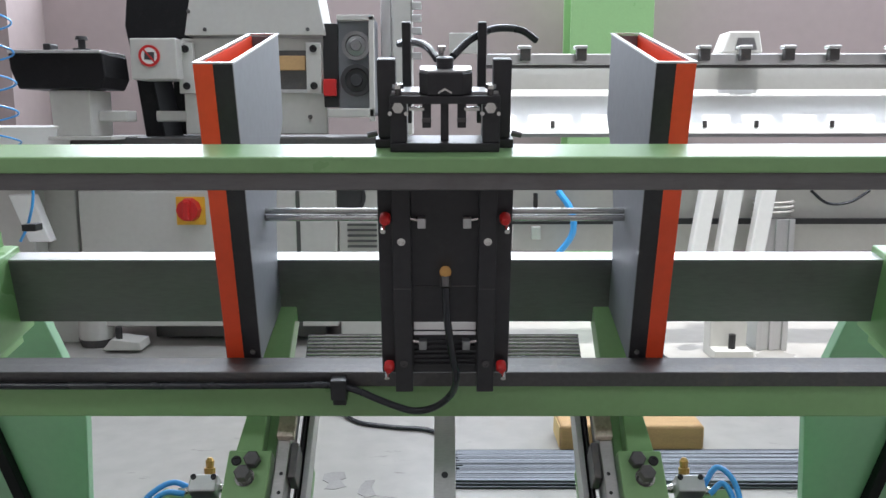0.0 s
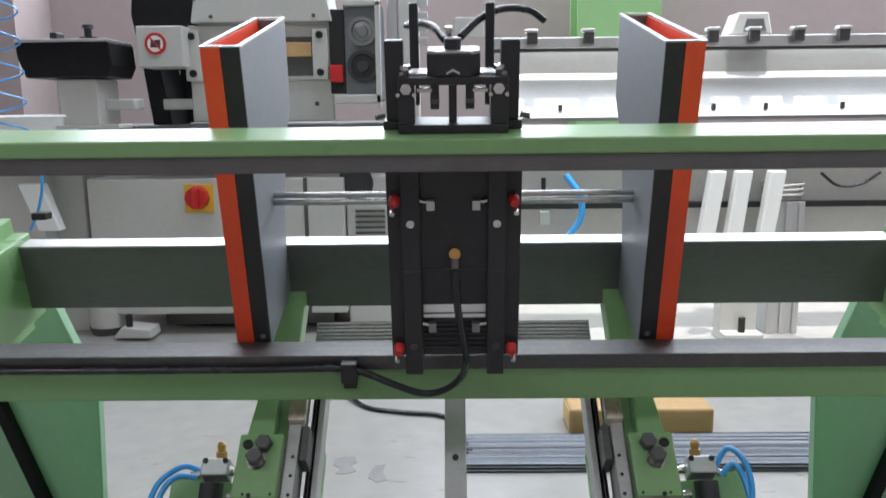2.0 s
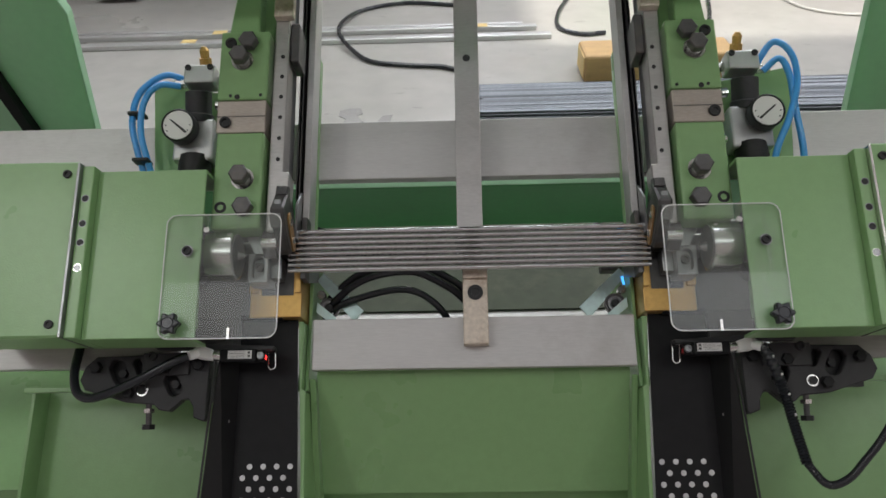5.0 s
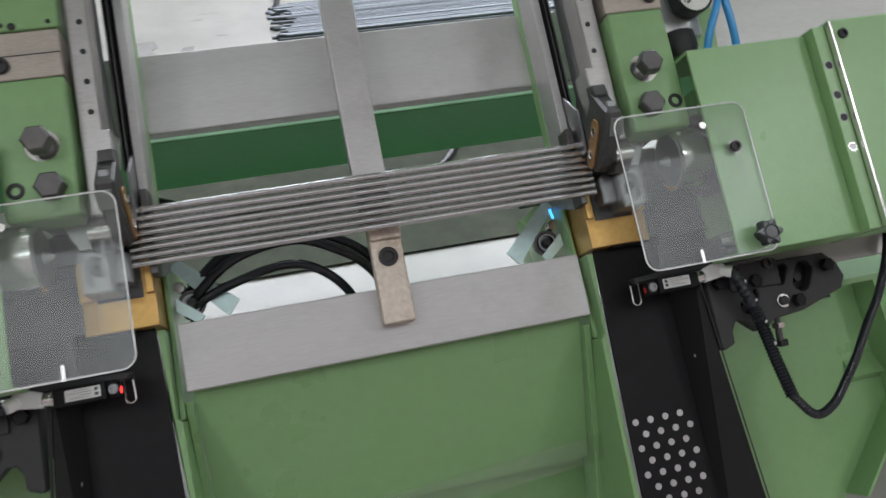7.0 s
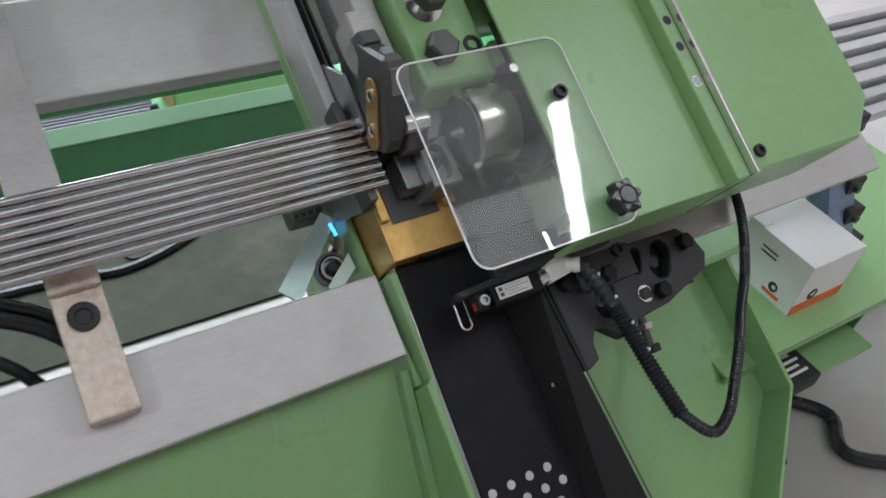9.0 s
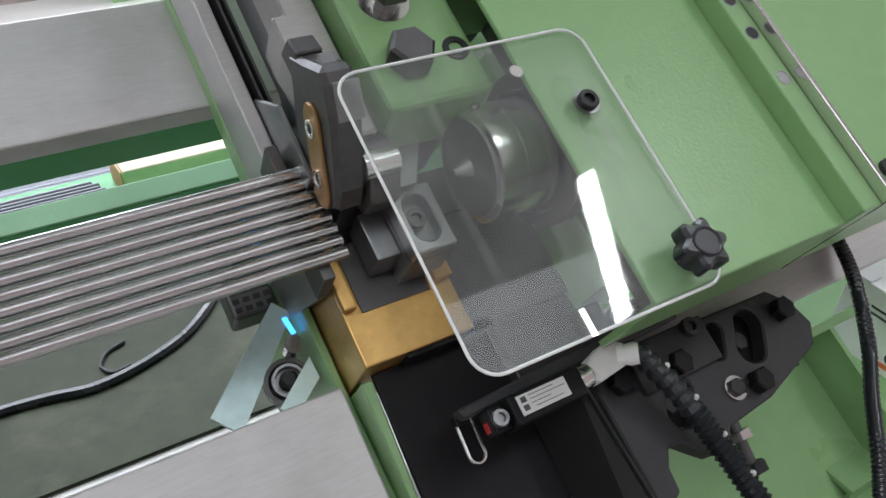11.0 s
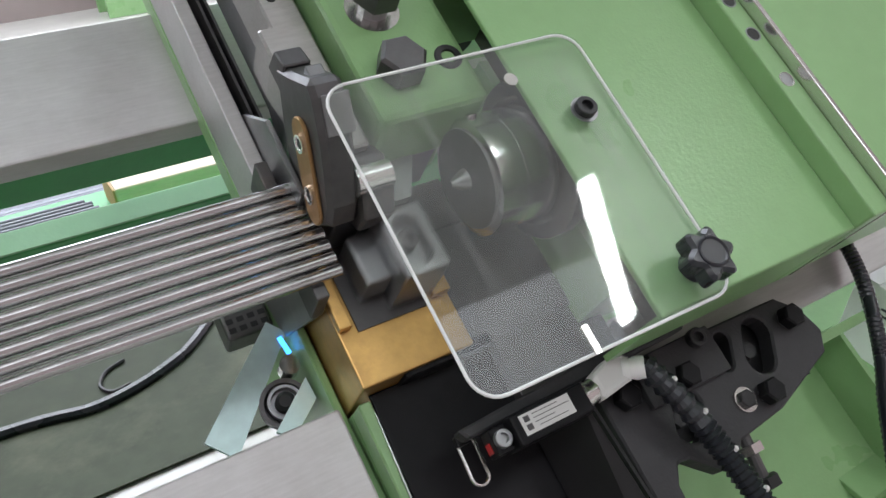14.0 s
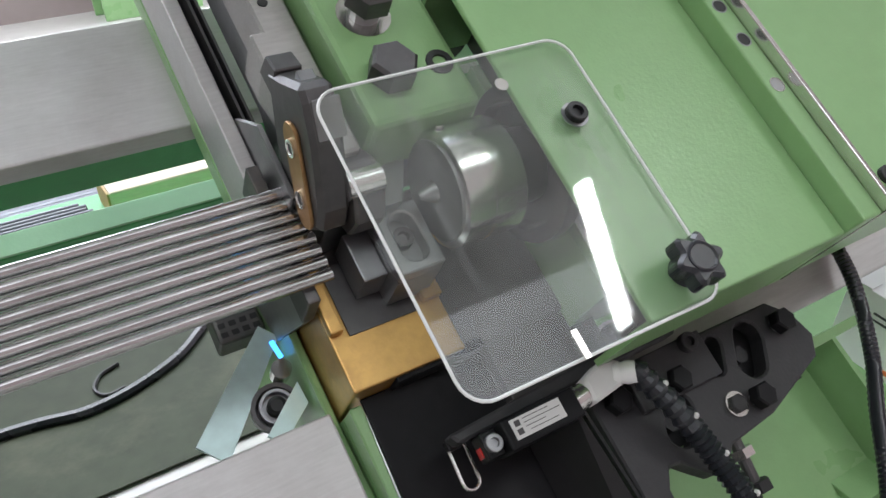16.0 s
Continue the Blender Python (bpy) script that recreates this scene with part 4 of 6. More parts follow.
def switch_cable(s):
    if s > 0:
        pts = [(0.402, 1.095, 0.396), (0.420, 1.060, 0.388), (0.432, 1.020, 0.382), (0.441, 0.978, 0.378), (0.451, 0.935, 0.375), (0.475, 0.907, 0.375), (0.506, 0.914, 0.370),
               (0.534, 0.938, 0.366), (0.560, 0.963, 0.362), (0.587, 0.997, 0.36), (0.617, 1.034, 0.36), (0.650, 1.085, 0.355), (0.668, 1.13, 0.345), (0.672, 1.17, 0.33)]
    else:
        pts = [(-0.402, 1.094, 0.388), (-0.43, 1.082, 0.392), (-0.47, 1.062, 0.39), (-0.51, 1.045, 0.385), (-0.545, 1.036, 0.38), (-0.568, 1.045, 0.375), (-0.58, 1.075, 0.365), (-0.585, 1.12, 0.345), (-0.59, 1.16, 0.33)]
    t = thing("switch_cable", pts[0], DECK, "black corrugated cable conduit in a hanging loop", "cable")
    if s < 0:
        part("conduit", tube(pts, 0.0066, 14, 10), RUBBER, t, smooth=True)
        return
    part("conduit", tube(pts[:5], 0.0062, 16, 10, ribs=0.0020, rib_len=0.0056), RUBBER, t)
    part("sleeve", tube(pts[4:], 0.0050, 12, 10, ribs=0.0008, rib_len=0.0040), RUBBER, t, smooth=True)
    for i, p in enumerate(spline(pts[:4], 6)[3::4]):
        part("cable_tie", lathe((p[0] + s * 0.003, p[1], p[2] + 0.0062), (s * 0.3, 0, 0.95), [(0, 0.0022), (0.0018, 0.0014)], 8), LABEL, t)


def lower_sheet(s):
    """The green tray beside the chute, folded up at its outer edge."""
    t = thing("side_tray", (s * 0.55, 0.92, 0.22), DECK, "green sheet-steel side tray with a folded outer edge", "side panel")
    part("sheet", prism([(s * 0.372, 1.06), (s * 0.692, 1.06), (s * 0.692, 0.89), (s * 0.588, 0.775), (s * 0.515, 0.66), (s * 0.492, 0.66), (s * 0.476, 0.72), (s * 0.428, 0.88)], 0.222, 0.228, "z"), GREEN, t)

    def fold(a, b, w=0.045):
        bm = bmesh.new()
        for u, v in (a, b):
            for n in (0.228, 0.228 + w):
                bm.verts.new((s * u, v, n))
                bm.verts.new((s * (u + 0.005), v, n))
        bmesh.ops.convex_hull(bm, input=bm.verts)
        return bm
    part("fold", fold((0.684, 1.06), (0.688, 0.89)), GREEN, t)
    part("fold", fold((0.688, 0.89), (0.585, 0.775)), GREEN, t)
    part("stay", box(s * 0.50, s * 0.682, 1.052, 1.060, 0.300, 0.312, 0.001), GREEN, t)


tools, pushers = [], []
for s in (-1, 1):
    brass_rest(s)
    jaw(s)
    spindle(s)
    tools.append(tool(s))
    pushers.append(pusher(s))
    guard(s)
    chute(s)
    bracket(s)
    sensor(s)
    switch_cable(s)
    lower_sheet(s)


def rod_ledge(s):
    t = thing("rod_ledge", (s * 0.25, 1.24, 0.35), DECK, "dark steel ledge under the ends of the rods", "ledge")
    part("ledge", box(s * 0.2435, s * 0.2515, 1.205, 1.30, 0.352, 0.3815, 0.001), STEEL_DARK, t)
    part("web", prism([(1.30, 0.352), (1.205, 0.352), (1.225, 0.27), (1.30, 0.25)], s * 0.245, s * 0.249, "x"), STEEL_MID, t)


for s in (-1, 1):
    rod_ledge(s)


def small_fittings():
    """Under the rods: galvanised brackets with round cable glands, hoses and a perforated box."""
    for s in (-1, 1):
        t = thing("hose_bracket", (s * 0.215, 1.19, 0.24), DECK, "galvanised bracket with a round cable gland", "bracket")
        part("strip", prism([(s * 0.171, 1.178), (s * 0.186, 1.160), (s * 0.247, 1.228), (s * 0.237, 1.240)], 0.268, 0.272, "z"), GALV, t)
        part("strip", prism([(s * 0.212, 1.164), (s * 0.220, 1.155), (s * 0.244, 1.174), (s * 0.243, 1.190)], 0.282, 0.286, "z"), GALV, t)
        part("gland", lathe((s * 0.2275, 1.183, 0.262), (-s * 0.1, -0.1, 1), [(0, 0.0165), (0.012, 0.0165), (0.012, 0.0135), (0.002, 0.012)], 26), STEEL_DARK, t, smooth=True)
        part("gland_ring", lathe((s * 0.2275, 1.183, 0.266), (-s * 0.1, -0.1, 1), [(0, 0.0115), (0.010, 0.0115), (0.010, 0.0095), (0.001, 0.009)], 26), STEEL_MID, t, smooth=True)
        part("gland_core", lathe((s * 0.2275, 1.183, 0.266), (-s * 0.1, -0.1, 1), [(0, 0.0065), (0.012, 0.0065), (0.014, 0.004)], 18), BLACK, t)
        part("elbow", lathe((s * 0.238, 1.203, 0.268), (0, 0, 1), [(0, 0.007), (0.014, 0.007)], 14), CHROME, t)
    t = thing("signal_light", (0.243, 1.223, 0.27), DECK, "small glowing blue indicator tube", "indicator")
    part("lens", rod((0.241, 1.226, 0.272), (0.243, 1.213, 0.272), 0.0018, 10), BLUE_LED, t)
    t = thing("perforated_box", (0.218, 1.262, 0.23), DECK, "grey perforated plastic cable box", "cable box")
    part("box_body", box(0.212, 0.2455, 1.241, 1.273, 0.228, 0.256, 0.003), STEEL_DARK, t)
    for i in range(4):
        for j in range(4):
            part("vent_hole", box(0.2145 + i * 0.0078, 0.2195 + i * 0.0078, 1.245 + j * 0.007, 1.249 + j * 0.007, 0.256, 0.2565), BLACK, t)


small_fittings()


def air_unit(s):
    """Pressure regulator with gauge, brass silencer and blue hoses."""
    t = thing("air_regulator", (s * 0.46, 1.47, 0.30), DECK, "grey air pressure regulator with gauge and blue hoses", "air regulator")
    part("mounting_plate", prism([(s * 0.385, 1.38), (s * 0.53, 1.38), (s * 0.545, 1.55), (s * 0.535, 1.56), (s * 0.385, 1.53)], 0.306, 0.312, "z"), GREEN, t, "green mounting plate")
    part("body", box(s * 0.425, s * 0.490, 1.405, 1.475, 0.312, 0.352, 0.004), ALU, t)
    part("bowl", lathe((s * 0.457, 1.412, 0.335), (0, -1, 0.1), [(0, 0.026), (0.02, 0.026), (0.034, 0.02)], 24), BLACK, t, smooth=True)
    part("bonnet", lathe((s * 0.457, 1.475, 0.335), (0, 1, 0.25), [(0, 0.024), (0.012, 0.024), (0.014, 0.021), (0.05, 0.021)], 24), CAST, t, smooth=True)
    part("valve_block", box(s * 0.425, s * 0.475, 1.53, 1.562, 0.335, 0.372, 0.003), ALU, t)
    for u in (0.432, 0.468):
        cap_screw(t, s * u, 1.556, 0.372, 0.005, 0.003)
    g = part("gauge_case", lathe((s * 0.473, 1.455, 0.352), (0, -0.12, 1), [(0, 0.014), (0.006, 0.014), (0.008, 0.0265), (0.030, 0.0265), (0.032, 0.0245), (0.030, 0.0235)], 32), BLACK, t, smooth=True)
    part("dial", lathe((s * 0.473, 1.4515, 0.3815), (0, -0.12, 1), [(0, 0.0232), (0.0006, 0.0232)], 32), DIAL, g, "white gauge dial")
    part("needle", prism([(s * 0.458, 1.4395), (s * 0.461, 1.4375), (s * 0.488, 1.4615), (s * 0.487, 1.4635)], 0.3822, 0.3832, "z"), BLACK, g)
    for i in range(9):
        a = radians(-30 + i * 30)
        cx, cy = s * 0.473 + 0.019 * math.cos(a), 1.451 + 0.019 * math.sin(a)
        part("tick", box(cx - 0.0009, cx + 0.0009, cy - 0.0009, cy + 0.0009, 0.3818, 0.3828), BLACK, g)
    part("silencer", lathe((s * 0.444, 1.562, 0.355), (0, 0.8, 0.6), [(0, 0.006), (0.008, 0.006), (0.008, 0.010), (0.018, 0.010), (0.018, 0.007), (0.03, 0.008), (0.036, 0.004)], 8), BRASS, t, "brass silencer")
    for u, v, d in ((0.425, 1.545, -1), (0.475, 1.54, 1), (0.425, 1.50, -1), (0.415, 1.42, -1)):
        part("fitting", lathe((s * u, v, 0.348), (s * d, -0.1, 0.1), [(0, 0.008), (0.01, 0.008), (0.01, 0.0065), (0.022, 0.0065)], 12), CHROME, t)
    hoses = [[(0.475, 1.545, 0.35), (0.512, 1.552, 0.356), (0.548, 1.52, 0.36), (0.556, 1.47, 0.36), (0.545, 1.42, 0.355), (0.535, 1.385, 0.345), (0.53, 1.34, 0.33)],
             [(0.482, 1.53, 0.36), (0.515, 1.528, 0.368), (0.535, 1.50, 0.37), (0.538, 1.45, 0.366), (0.525, 1.40, 0.358), (0.51, 1.34, 0.33)],
             [(0.405, 1.50, 0.352), (0.396, 1.488, 0.356), (0.393, 1.46, 0.355), (0.398, 1.435, 0.352), (0.412, 1.424, 0.349)]]
    if s > 0:
        hoses[0] = [(0.475, 1.545, 0.35), (0.500, 1.575, 0.37), (0.522, 1.55, 0.378), (0.525, 1.50, 0.378), (0.505, 1.44, 0.378), (0.485, 1.395, 0.37), (0.475, 1.34, 0.345)]
        hoses[1] = [(0.482, 1.53, 0.36), (0.505, 1.545, 0.372), (0.516, 1.515, 0.375), (0.520, 1.46, 0.37), (0.527, 1.40, 0.362), (0.53, 1.34, 0.345)]
    for h in hoses:
        part("blue_hose", tube([(s * a, b, c) for a, b, c in h], 0.0052, 10, 8), BLUE_HOSE, t, "shiny blue air hose", smooth=True)
    for u, v in ((0.551, 1.48), (0.536, 1.40)) if s < 0 else ():
        part("cable_tie", box(s * (u - 0.016), s * (u + 0.010), v - 0.003, v + 0.003, 0.348, 0.372, 0.002), BLACK, t)
    return t


for s in (-1, 1):
    air_unit(s).matrix_basis = DECK @ Matrix.Translation((s * (0.447 if s > 0 else 0.440), 1.475, 0.30))
# ---------------------------------------------------------------- carriage on the beams
def carriage():
    t = thing("clamp_carriage", (0, 1.08, 1.33), MACHINE, "black clamp carriage with red caps and a sensor cable", "carriage")
    part("plate", box(-0.097, 0.099, 1.082, 1.094, 1.362, 1.660, 0.0015), SLATE, t)
    for s, x0, x1 in ((-1, -0.076, -0.049), (1, 0.050, 0.076)):
        part("upright_bar", box(x0, x1, 1.068, 1.0815, 1.335, 1.672, 0.0015), SLATE, t)
        for z in (1.585, 1.385):
            part("bar_screw", lathe(((x0 + x1) / 2, 1.068, z), (0, -1, 0), [(0, 0.006), (0.002, 0.006), (0.002, 0.0035), (0.0005, 0.003)], 14), STEEL_DARK if z < 1.5 else CHROME, t)
        part("bar_joint", box(x0, x1, 1.0676, 1.0682, 1.5095, 1.5105), STEEL_DARK, t)
        for z, dz in ((1.622, 1.609), (1.383, 1.372)):
            part("red_cap", lathe((s * 0.086 + 0.001, 1.072, z), (0, -1, -0.25), [(0, 0.008), (0.012, 0.008), (0.016, 0.005)], 16), RED_PLASTIC, t, "red plastic cap", smooth=True)
            part("cap_pin", lathe((s * 0.0885 + 0.001, 1.060, dz), (0, -1, -0.3), [(0, 0.004), (0.010, 0.004)], 12), CHROME, t)
        for z in (1.612, 1.415):
            part("clip", box(s * 0.033 - 0.006, s * 0.033 + 0.006, 1.070, 1.082, z - 0.008, z + 0.007, 0.001), ALU if z > 1.5 else STEEL_MID, t)
            part("clip_pin", rod((s * 0.039, 1.074, z + 0.004), (s * 0.049, 1.074, z + 0.006), 0.0025, 8), CHROME, t)
    part("top_edge", box(-0.047, 0.048, 1.083, 1.094, 1.6605, 1.666), WHITE, t, "white strip along the top edge")
    part("door_line", box(-0.046, 0.047, 1.0806, 1.082, 1.5085, 1.5095), STEEL_DARK, t)
    # white strips stand in for the bright background showing through two slots
    part("bright_slot_strip", box(-0.047, 0.048, 1.0795, 1.082, 1.437, 1.450, 0.001), WHITE, t, "white strip for the bright background behind a slot")
    part("bright_slot_strip", box(-0.047, 0.048, 1.0795, 1.082, 1.428, 1.434, 0.001), WHITE, t, "white strip for the bright background behind a slot")
    for k in range(6):
        part("louvre", box(-0.046, 0.047, 1.0785, 1.082, 1.375 + k * 0.008, 1.379 + k * 0.008, 0.001), SLATE, t)
    part("connector", lathe((0.0015, 1.0815, 1.532), (0, -0.75, 0.3), [(0, 0.009), (0.008, 0.009), (0.008, 0.007), (0.022, 0.007)], 14), BRASS, t, "brass sensor connector")
    part("connector_nut", lathe((0.0015, 1.066, 1.530), (0, -0.6, -0.8), [(0, 0.008), (0.016, 0.0075)], 14), STEEL_DARK, t)
    part("cable", tube([(0.002, 1.056, 1.518), (0.004, 1.05, 1.47), (0.012, 1.05, 1.41), (0.018, 1.06, 1.365), (0.010, 1.085, 1.32), (-0.018, 1.105, 1.284), (-0.055, 1.115, 1.272), (-0.105, 1.12, 1.288), (-0.15, 1.128, 1.304), (-0.19, 1.128, 1.312),
                        (-0.30, 1.13, 1.310), (-0.5, 1.13, 1.309), (-0.75, 1.13, 1.309), (-1.0, 1.13, 1.309)], 0.0058, 10, 8), RUBBER, t, "black rubber sensor cable", smooth=True)


def cable_clips():
    for x in (-0.174,):
        t = thing("cable_clip", (x, 1.12, 1.285), MACHINE, "small black clip holding the cable to the beam", "clip")
        part("clip_body", box(x - 0.013, x + 0.013, 1.118, 1.1445, 1.288, 1.324, 0.002), SLATE, t)
        part("clip_foot", box(x - 0.011, x + 0.011, 1.126, 1.1448, 1.274, 1.288, 0.002), SLATE, t)


def top_clamp():
    t = thing("clamp_cylinder", (0, 1.1, 1.72), MACHINE, "black pneumatic clamp with posts standing on the beam", "clamp")
    part("base", box(-0.074, 0.076, 1.055, 1.108, 1.7205, 1.733, 0.0015), SLATE, t)
    for x0, x1 in ((-0.074, -0.051), (0.052, 0.076)):
        part("side_post", box(x0, x1, 1.058, 1.10, 1.733, 1.786, 0.0015), SLATE, t)
    part("centre_post", box(-0.005, 0.006, 1.07, 1.10, 1.733, 1.785, 0.001), SLATE, t)
    part("cross_plate", box(-0.074, 0.076, 1.058, 1.118, 1.786, 1.797, 0.0015), SLATE, t)
    part("plate_top", box(-0.072, 0.074, 1.075, 1.1165, 1.797, 1.8), ALU, t, "pale grey top of the plate")
    for s in (-1, 1):
        part("guide_pin", box(s * 0.024 - 0.006, s * 0.024 + 0.006, 1.066, 1.075, 1.752, 1.787, 0.001), SLATE, t)
        part("pin_nut", box(s * 0.024 - 0.0065, s * 0.024 + 0.0065, 1.064, 1.077, 1.760, 1.766, 0.001), STEEL_DARK, t)
        part("ledge", box(s * 0.038 - 0.011, s * 0.038 + 0.011, 1.064, 1.074, 1.776, 1.7805, 0.001), CHROME, t)
        hexx = s * 0.0625
        part("stud", rod((hexx, 1.066, 1.786), (hexx, 1.066, 1.812), 0.0042, 12), STEEL_DARK, t)
        part("stud_nut", lathe((hexx, 1.066, 1.806), (0, 0, 1), [(0, 0.0075), (0.006, 0.0075)], 6), CHROME, t)
        part("front_nut", lathe((hexx, 1.058, 1.782), (0, -1, 0), [(0, 0.008), (0.006, 0.008)], 6), CHROME, t)
        for dx in (-0.011, 0.011):
            part("front_screw", lathe((hexx + dx, 1.058, 1.774), (0, -1, 0), [(0, 0.003), (0.004, 0.003)], 10), CHROME, t)
        part("outer_post", box(s * 0.0795 - 0.0128, s * 0.0795 + 0.0128, 1.085, 1.108, 1.733, 1.842, 0.002), SLATE, t)
        part("post_foot", box(s * 0.083 - 0.014, s * 0.083 + 0.014, 1.08, 1.115, 1.7205, 1.733, 0.002), SLATE, t)
        part("foot_stud", rod((s * 0.094, 1.085, 1.741), (s * 0.108, 1.083, 1.738), 0.0042, 10), STEEL_DARK, t)
        part("rear_post", box(s * 0.0545 - 0.0065, s * 0.0545 + 0.0065, 1.155, 1.17, 1.74, 1.885, 0.002), SLATE, t)
    part("body", prism([(-0.034, 1.072), (-0.022, 1.058), (0.025, 1.058), (0.038, 1.072), (0.038, 1.115), (-0.034, 1.115)], 1.797, 1.828, "z", 0.002), SLATE, t)
    part("body_top", prism([(-0.033, 1.074), (-0.022, 1.061), (0.025, 1.061), (0.037, 1.074), (0.037, 1.114), (-0.033, 1.114)], 1.828, 1.830, "z"), ALU, t, "pale grey top of the body")
    part("maker_plate", prism([(-0.008, 1.803), (0.001, 1.808), (0.010, 1.803), (0.010, 1.800), (0.001, 1.805), (-0.008, 1.800)], 1.0565, 1.058, "y"), CHROME, t, "small bright chevron badge")
    part("cap", lathe((0.001, 1.088, 1.830), (0, 0, 1), [(0, 0.0115), (0.008, 0.0115), (0.0085, 0.012), (0.014, 0.012), (0.015, 0.0105)], 22), SLATE, t, smooth=True)
    part("vent_screw", lathe((-0.004, 1.12, 1.838), (0, 0, 1), [(0, 0.004), (0.012, 0.004), (0.012, 0.006), (0.018, 0.006)], 10), CHROME, t)
    part("neck", lathe((0.001, 1.085, 1.786), (0, 0, 1), [(0, 0.014), (0.011, 0.014)], 20), SLATE, t)
    for pts in ([(0.012, 1.12, 1.842), (0.04, 1.16, 1.862), (0.075, 1.2, 1.872), (0.115, 1.22, 1.868), (0.14, 1.23, 1.852)],
                [(-0.01, 1.12, 1.838), (-0.025, 1.16, 1.85), (-0.045, 1.2, 1.853), (-0.07, 1.25, 1.845)]):
        part("hose", tube(pts, 0.0055, 10, 8), RUBBER, t, "black air hose", smooth=True)


def guide_shafts():
    for z, y in ((1.541, 1.35), (1.529, 1.345)):
        solo("guide_shaft", rod((-0.345, y, z), (0.345, y, z), 0.0055, 16), ROD_STEEL, MACHINE, "polished steel guide shaft between the magazine guides", "shaft", "guide shafts", smooth=True)


carriage()
cable_clips()
top_clamp()
guide_shafts()
# ---------------------------------------------------------------- on the floor
def floor_rods():
    """Bundle of drawn rods lying on the floor behind the machine."""
    random.seed(4)
    me = None
    y = 2.86
    for layer, count in ((0, 30), (1, 27), (2, 22)):
        for i in range(count):
            x0 = 0.02 + random.uniform(-0.05, 0.06)
            yy = y + i * 0.0118 + layer * 0.006 + random.uniform(-0.002, 0.002)
            z = 0.006 + layer * 0.0105
            bm = rod((x0, yy, z), (x0 + 3.0, yy + random.uniform(-0.012, 0.012), z + random.uniform(0, 0.002)), 0.0056, 8)
            solo("steel_bar", bm, BAR_STEEL, ROOM, "long grey drawn steel bar lying on the floor", "steel bar", "bars stacked on the floor", smooth=True)


def flat_bars():
    for y, z, x1, w in ((3.80, 0.012, 0.42, 0.05), (3.94, 0.012, 0.36, 0.04), (4.02, 0.008, 0.30, 0.03)):
        solo("flat_bar", box(-3.4, x1, y, y + w, 0, z * 2, 0.004), ALU, ROOM, "long pale metal bar on the concrete floor", "metal bar", "flat bars on the floor")
    for x, y in ((-1.36, 3.815), (-1.24, 3.945), (0.05, 3.945)):
        solo("tape_band", box(x, x + 0.07, y - 0.003, y + 0.05, 0.0245, 0.026), mat_tape, ROOM, "yellow tape band round the bars", "tape", "tape bands on the bars")


mat_tape = mat("yellow_tape", (0.70, 0.52, 0.22, 1), 0.6)


def floor_blocks():
    t = thing("wood_plank", (0.8, 3.31, 0), ROOM, "squared pale pine plank on the floor behind the bars", "plank")
    part("timber", box(0.492, 1.108, 3.21, 3.42, 0, 0.115, 0.012), WOOD, t)
    for x in (0.489, 1.1055):
        part("end_grain", box(x, x + 0.0055, 3.225, 3.405, 0.012, 0.103, 0.002), mat_tape, t, "yellowish sawn end grain")


def floor_cables():
    runs = [[(-0.6, 1.93, 0.011), (-0.03, 1.915, 0.011), (0.13, 1.89, 0.011), (0.26, 1.94, 0.011), (0.34, 2.02, 0.011), (0.43, 2.15, 0.011), (0.6, 2.3, 0.011)],
            [(0.05, 4.35, 0.012), (-0.09, 4.40, 0.012), (-0.32, 4.45, 0.012), (-0.55, 4.31, 0.012), (-0.606, 3.915, 0.035), (-0.45, 3.56, 0.012), (-0.26, 3.46, 0.012), (-0.08, 3.42, 0.012), (0.02, 3.30, 0.012), (0.0, 3.1, 0.012)],
            [(0.62, 4.6, 0.012), (0.50, 4.22, 0.012), (0.47, 3.95, 0.012), (0.56, 3.83, 0.012), (0.68, 3.84, 0.012)],
            [(1.05, 3.84, 0.012), (1.16, 3.88, 0.012), (1.231, 4.057, 0.012), (1.312, 4.425, 0.012), (1.30, 4.6, 0.012)],
            [(1.68, 4.5, 0.008), (1.725, 4.2, 0.008), (1.87, 4.05, 0.008), (2.11, 4.02, 0.008), (2.5, 4.1, 0.008)],
            [(0.93, 1.01, 0.01), (0.96, 0.95, 0.01), (0.92, 0.875, 0.01), (1.1, 0.75, 0.01)]]
    for r in runs:
        solo("floor_cable", tube(r, 0.0105 if r is not runs[4] else 0.007, 8, 8), RUBBER if r is not runs[4] else WHITE_PAINT, ROOM, "loose cable lying on the concrete floor", "cable", "loose floor cables", smooth=True)
    solo("thin_wire", tube([(0.78, 0.955, 0.003), (0.80, 0.985, 0.003), (0.815, 0.945, 0.003), (0.83, 0.925, 0.003), (0.86, 0.965, 0.003), (0.925, 1.0, 0.02), (0.97, 1.03, 0.09), (1.0, 1.05, 0.2)], 0.0022, 6, 8), RUBBER, ROOM, "thin black wire on the floor", "wire", smooth=True)
    solo("wire_scrap", tube([(0.19, 2.01, 0.010), (0.155, 1.99, 0.010), (0.14, 1.95, 0.010), (0.155, 1.92, 0.010), (0.185, 1.925, 0.010)], 0.0035, 6, 8), BLACK, ROOM, "short bent scrap of black wire", "wire scrap", smooth=True)


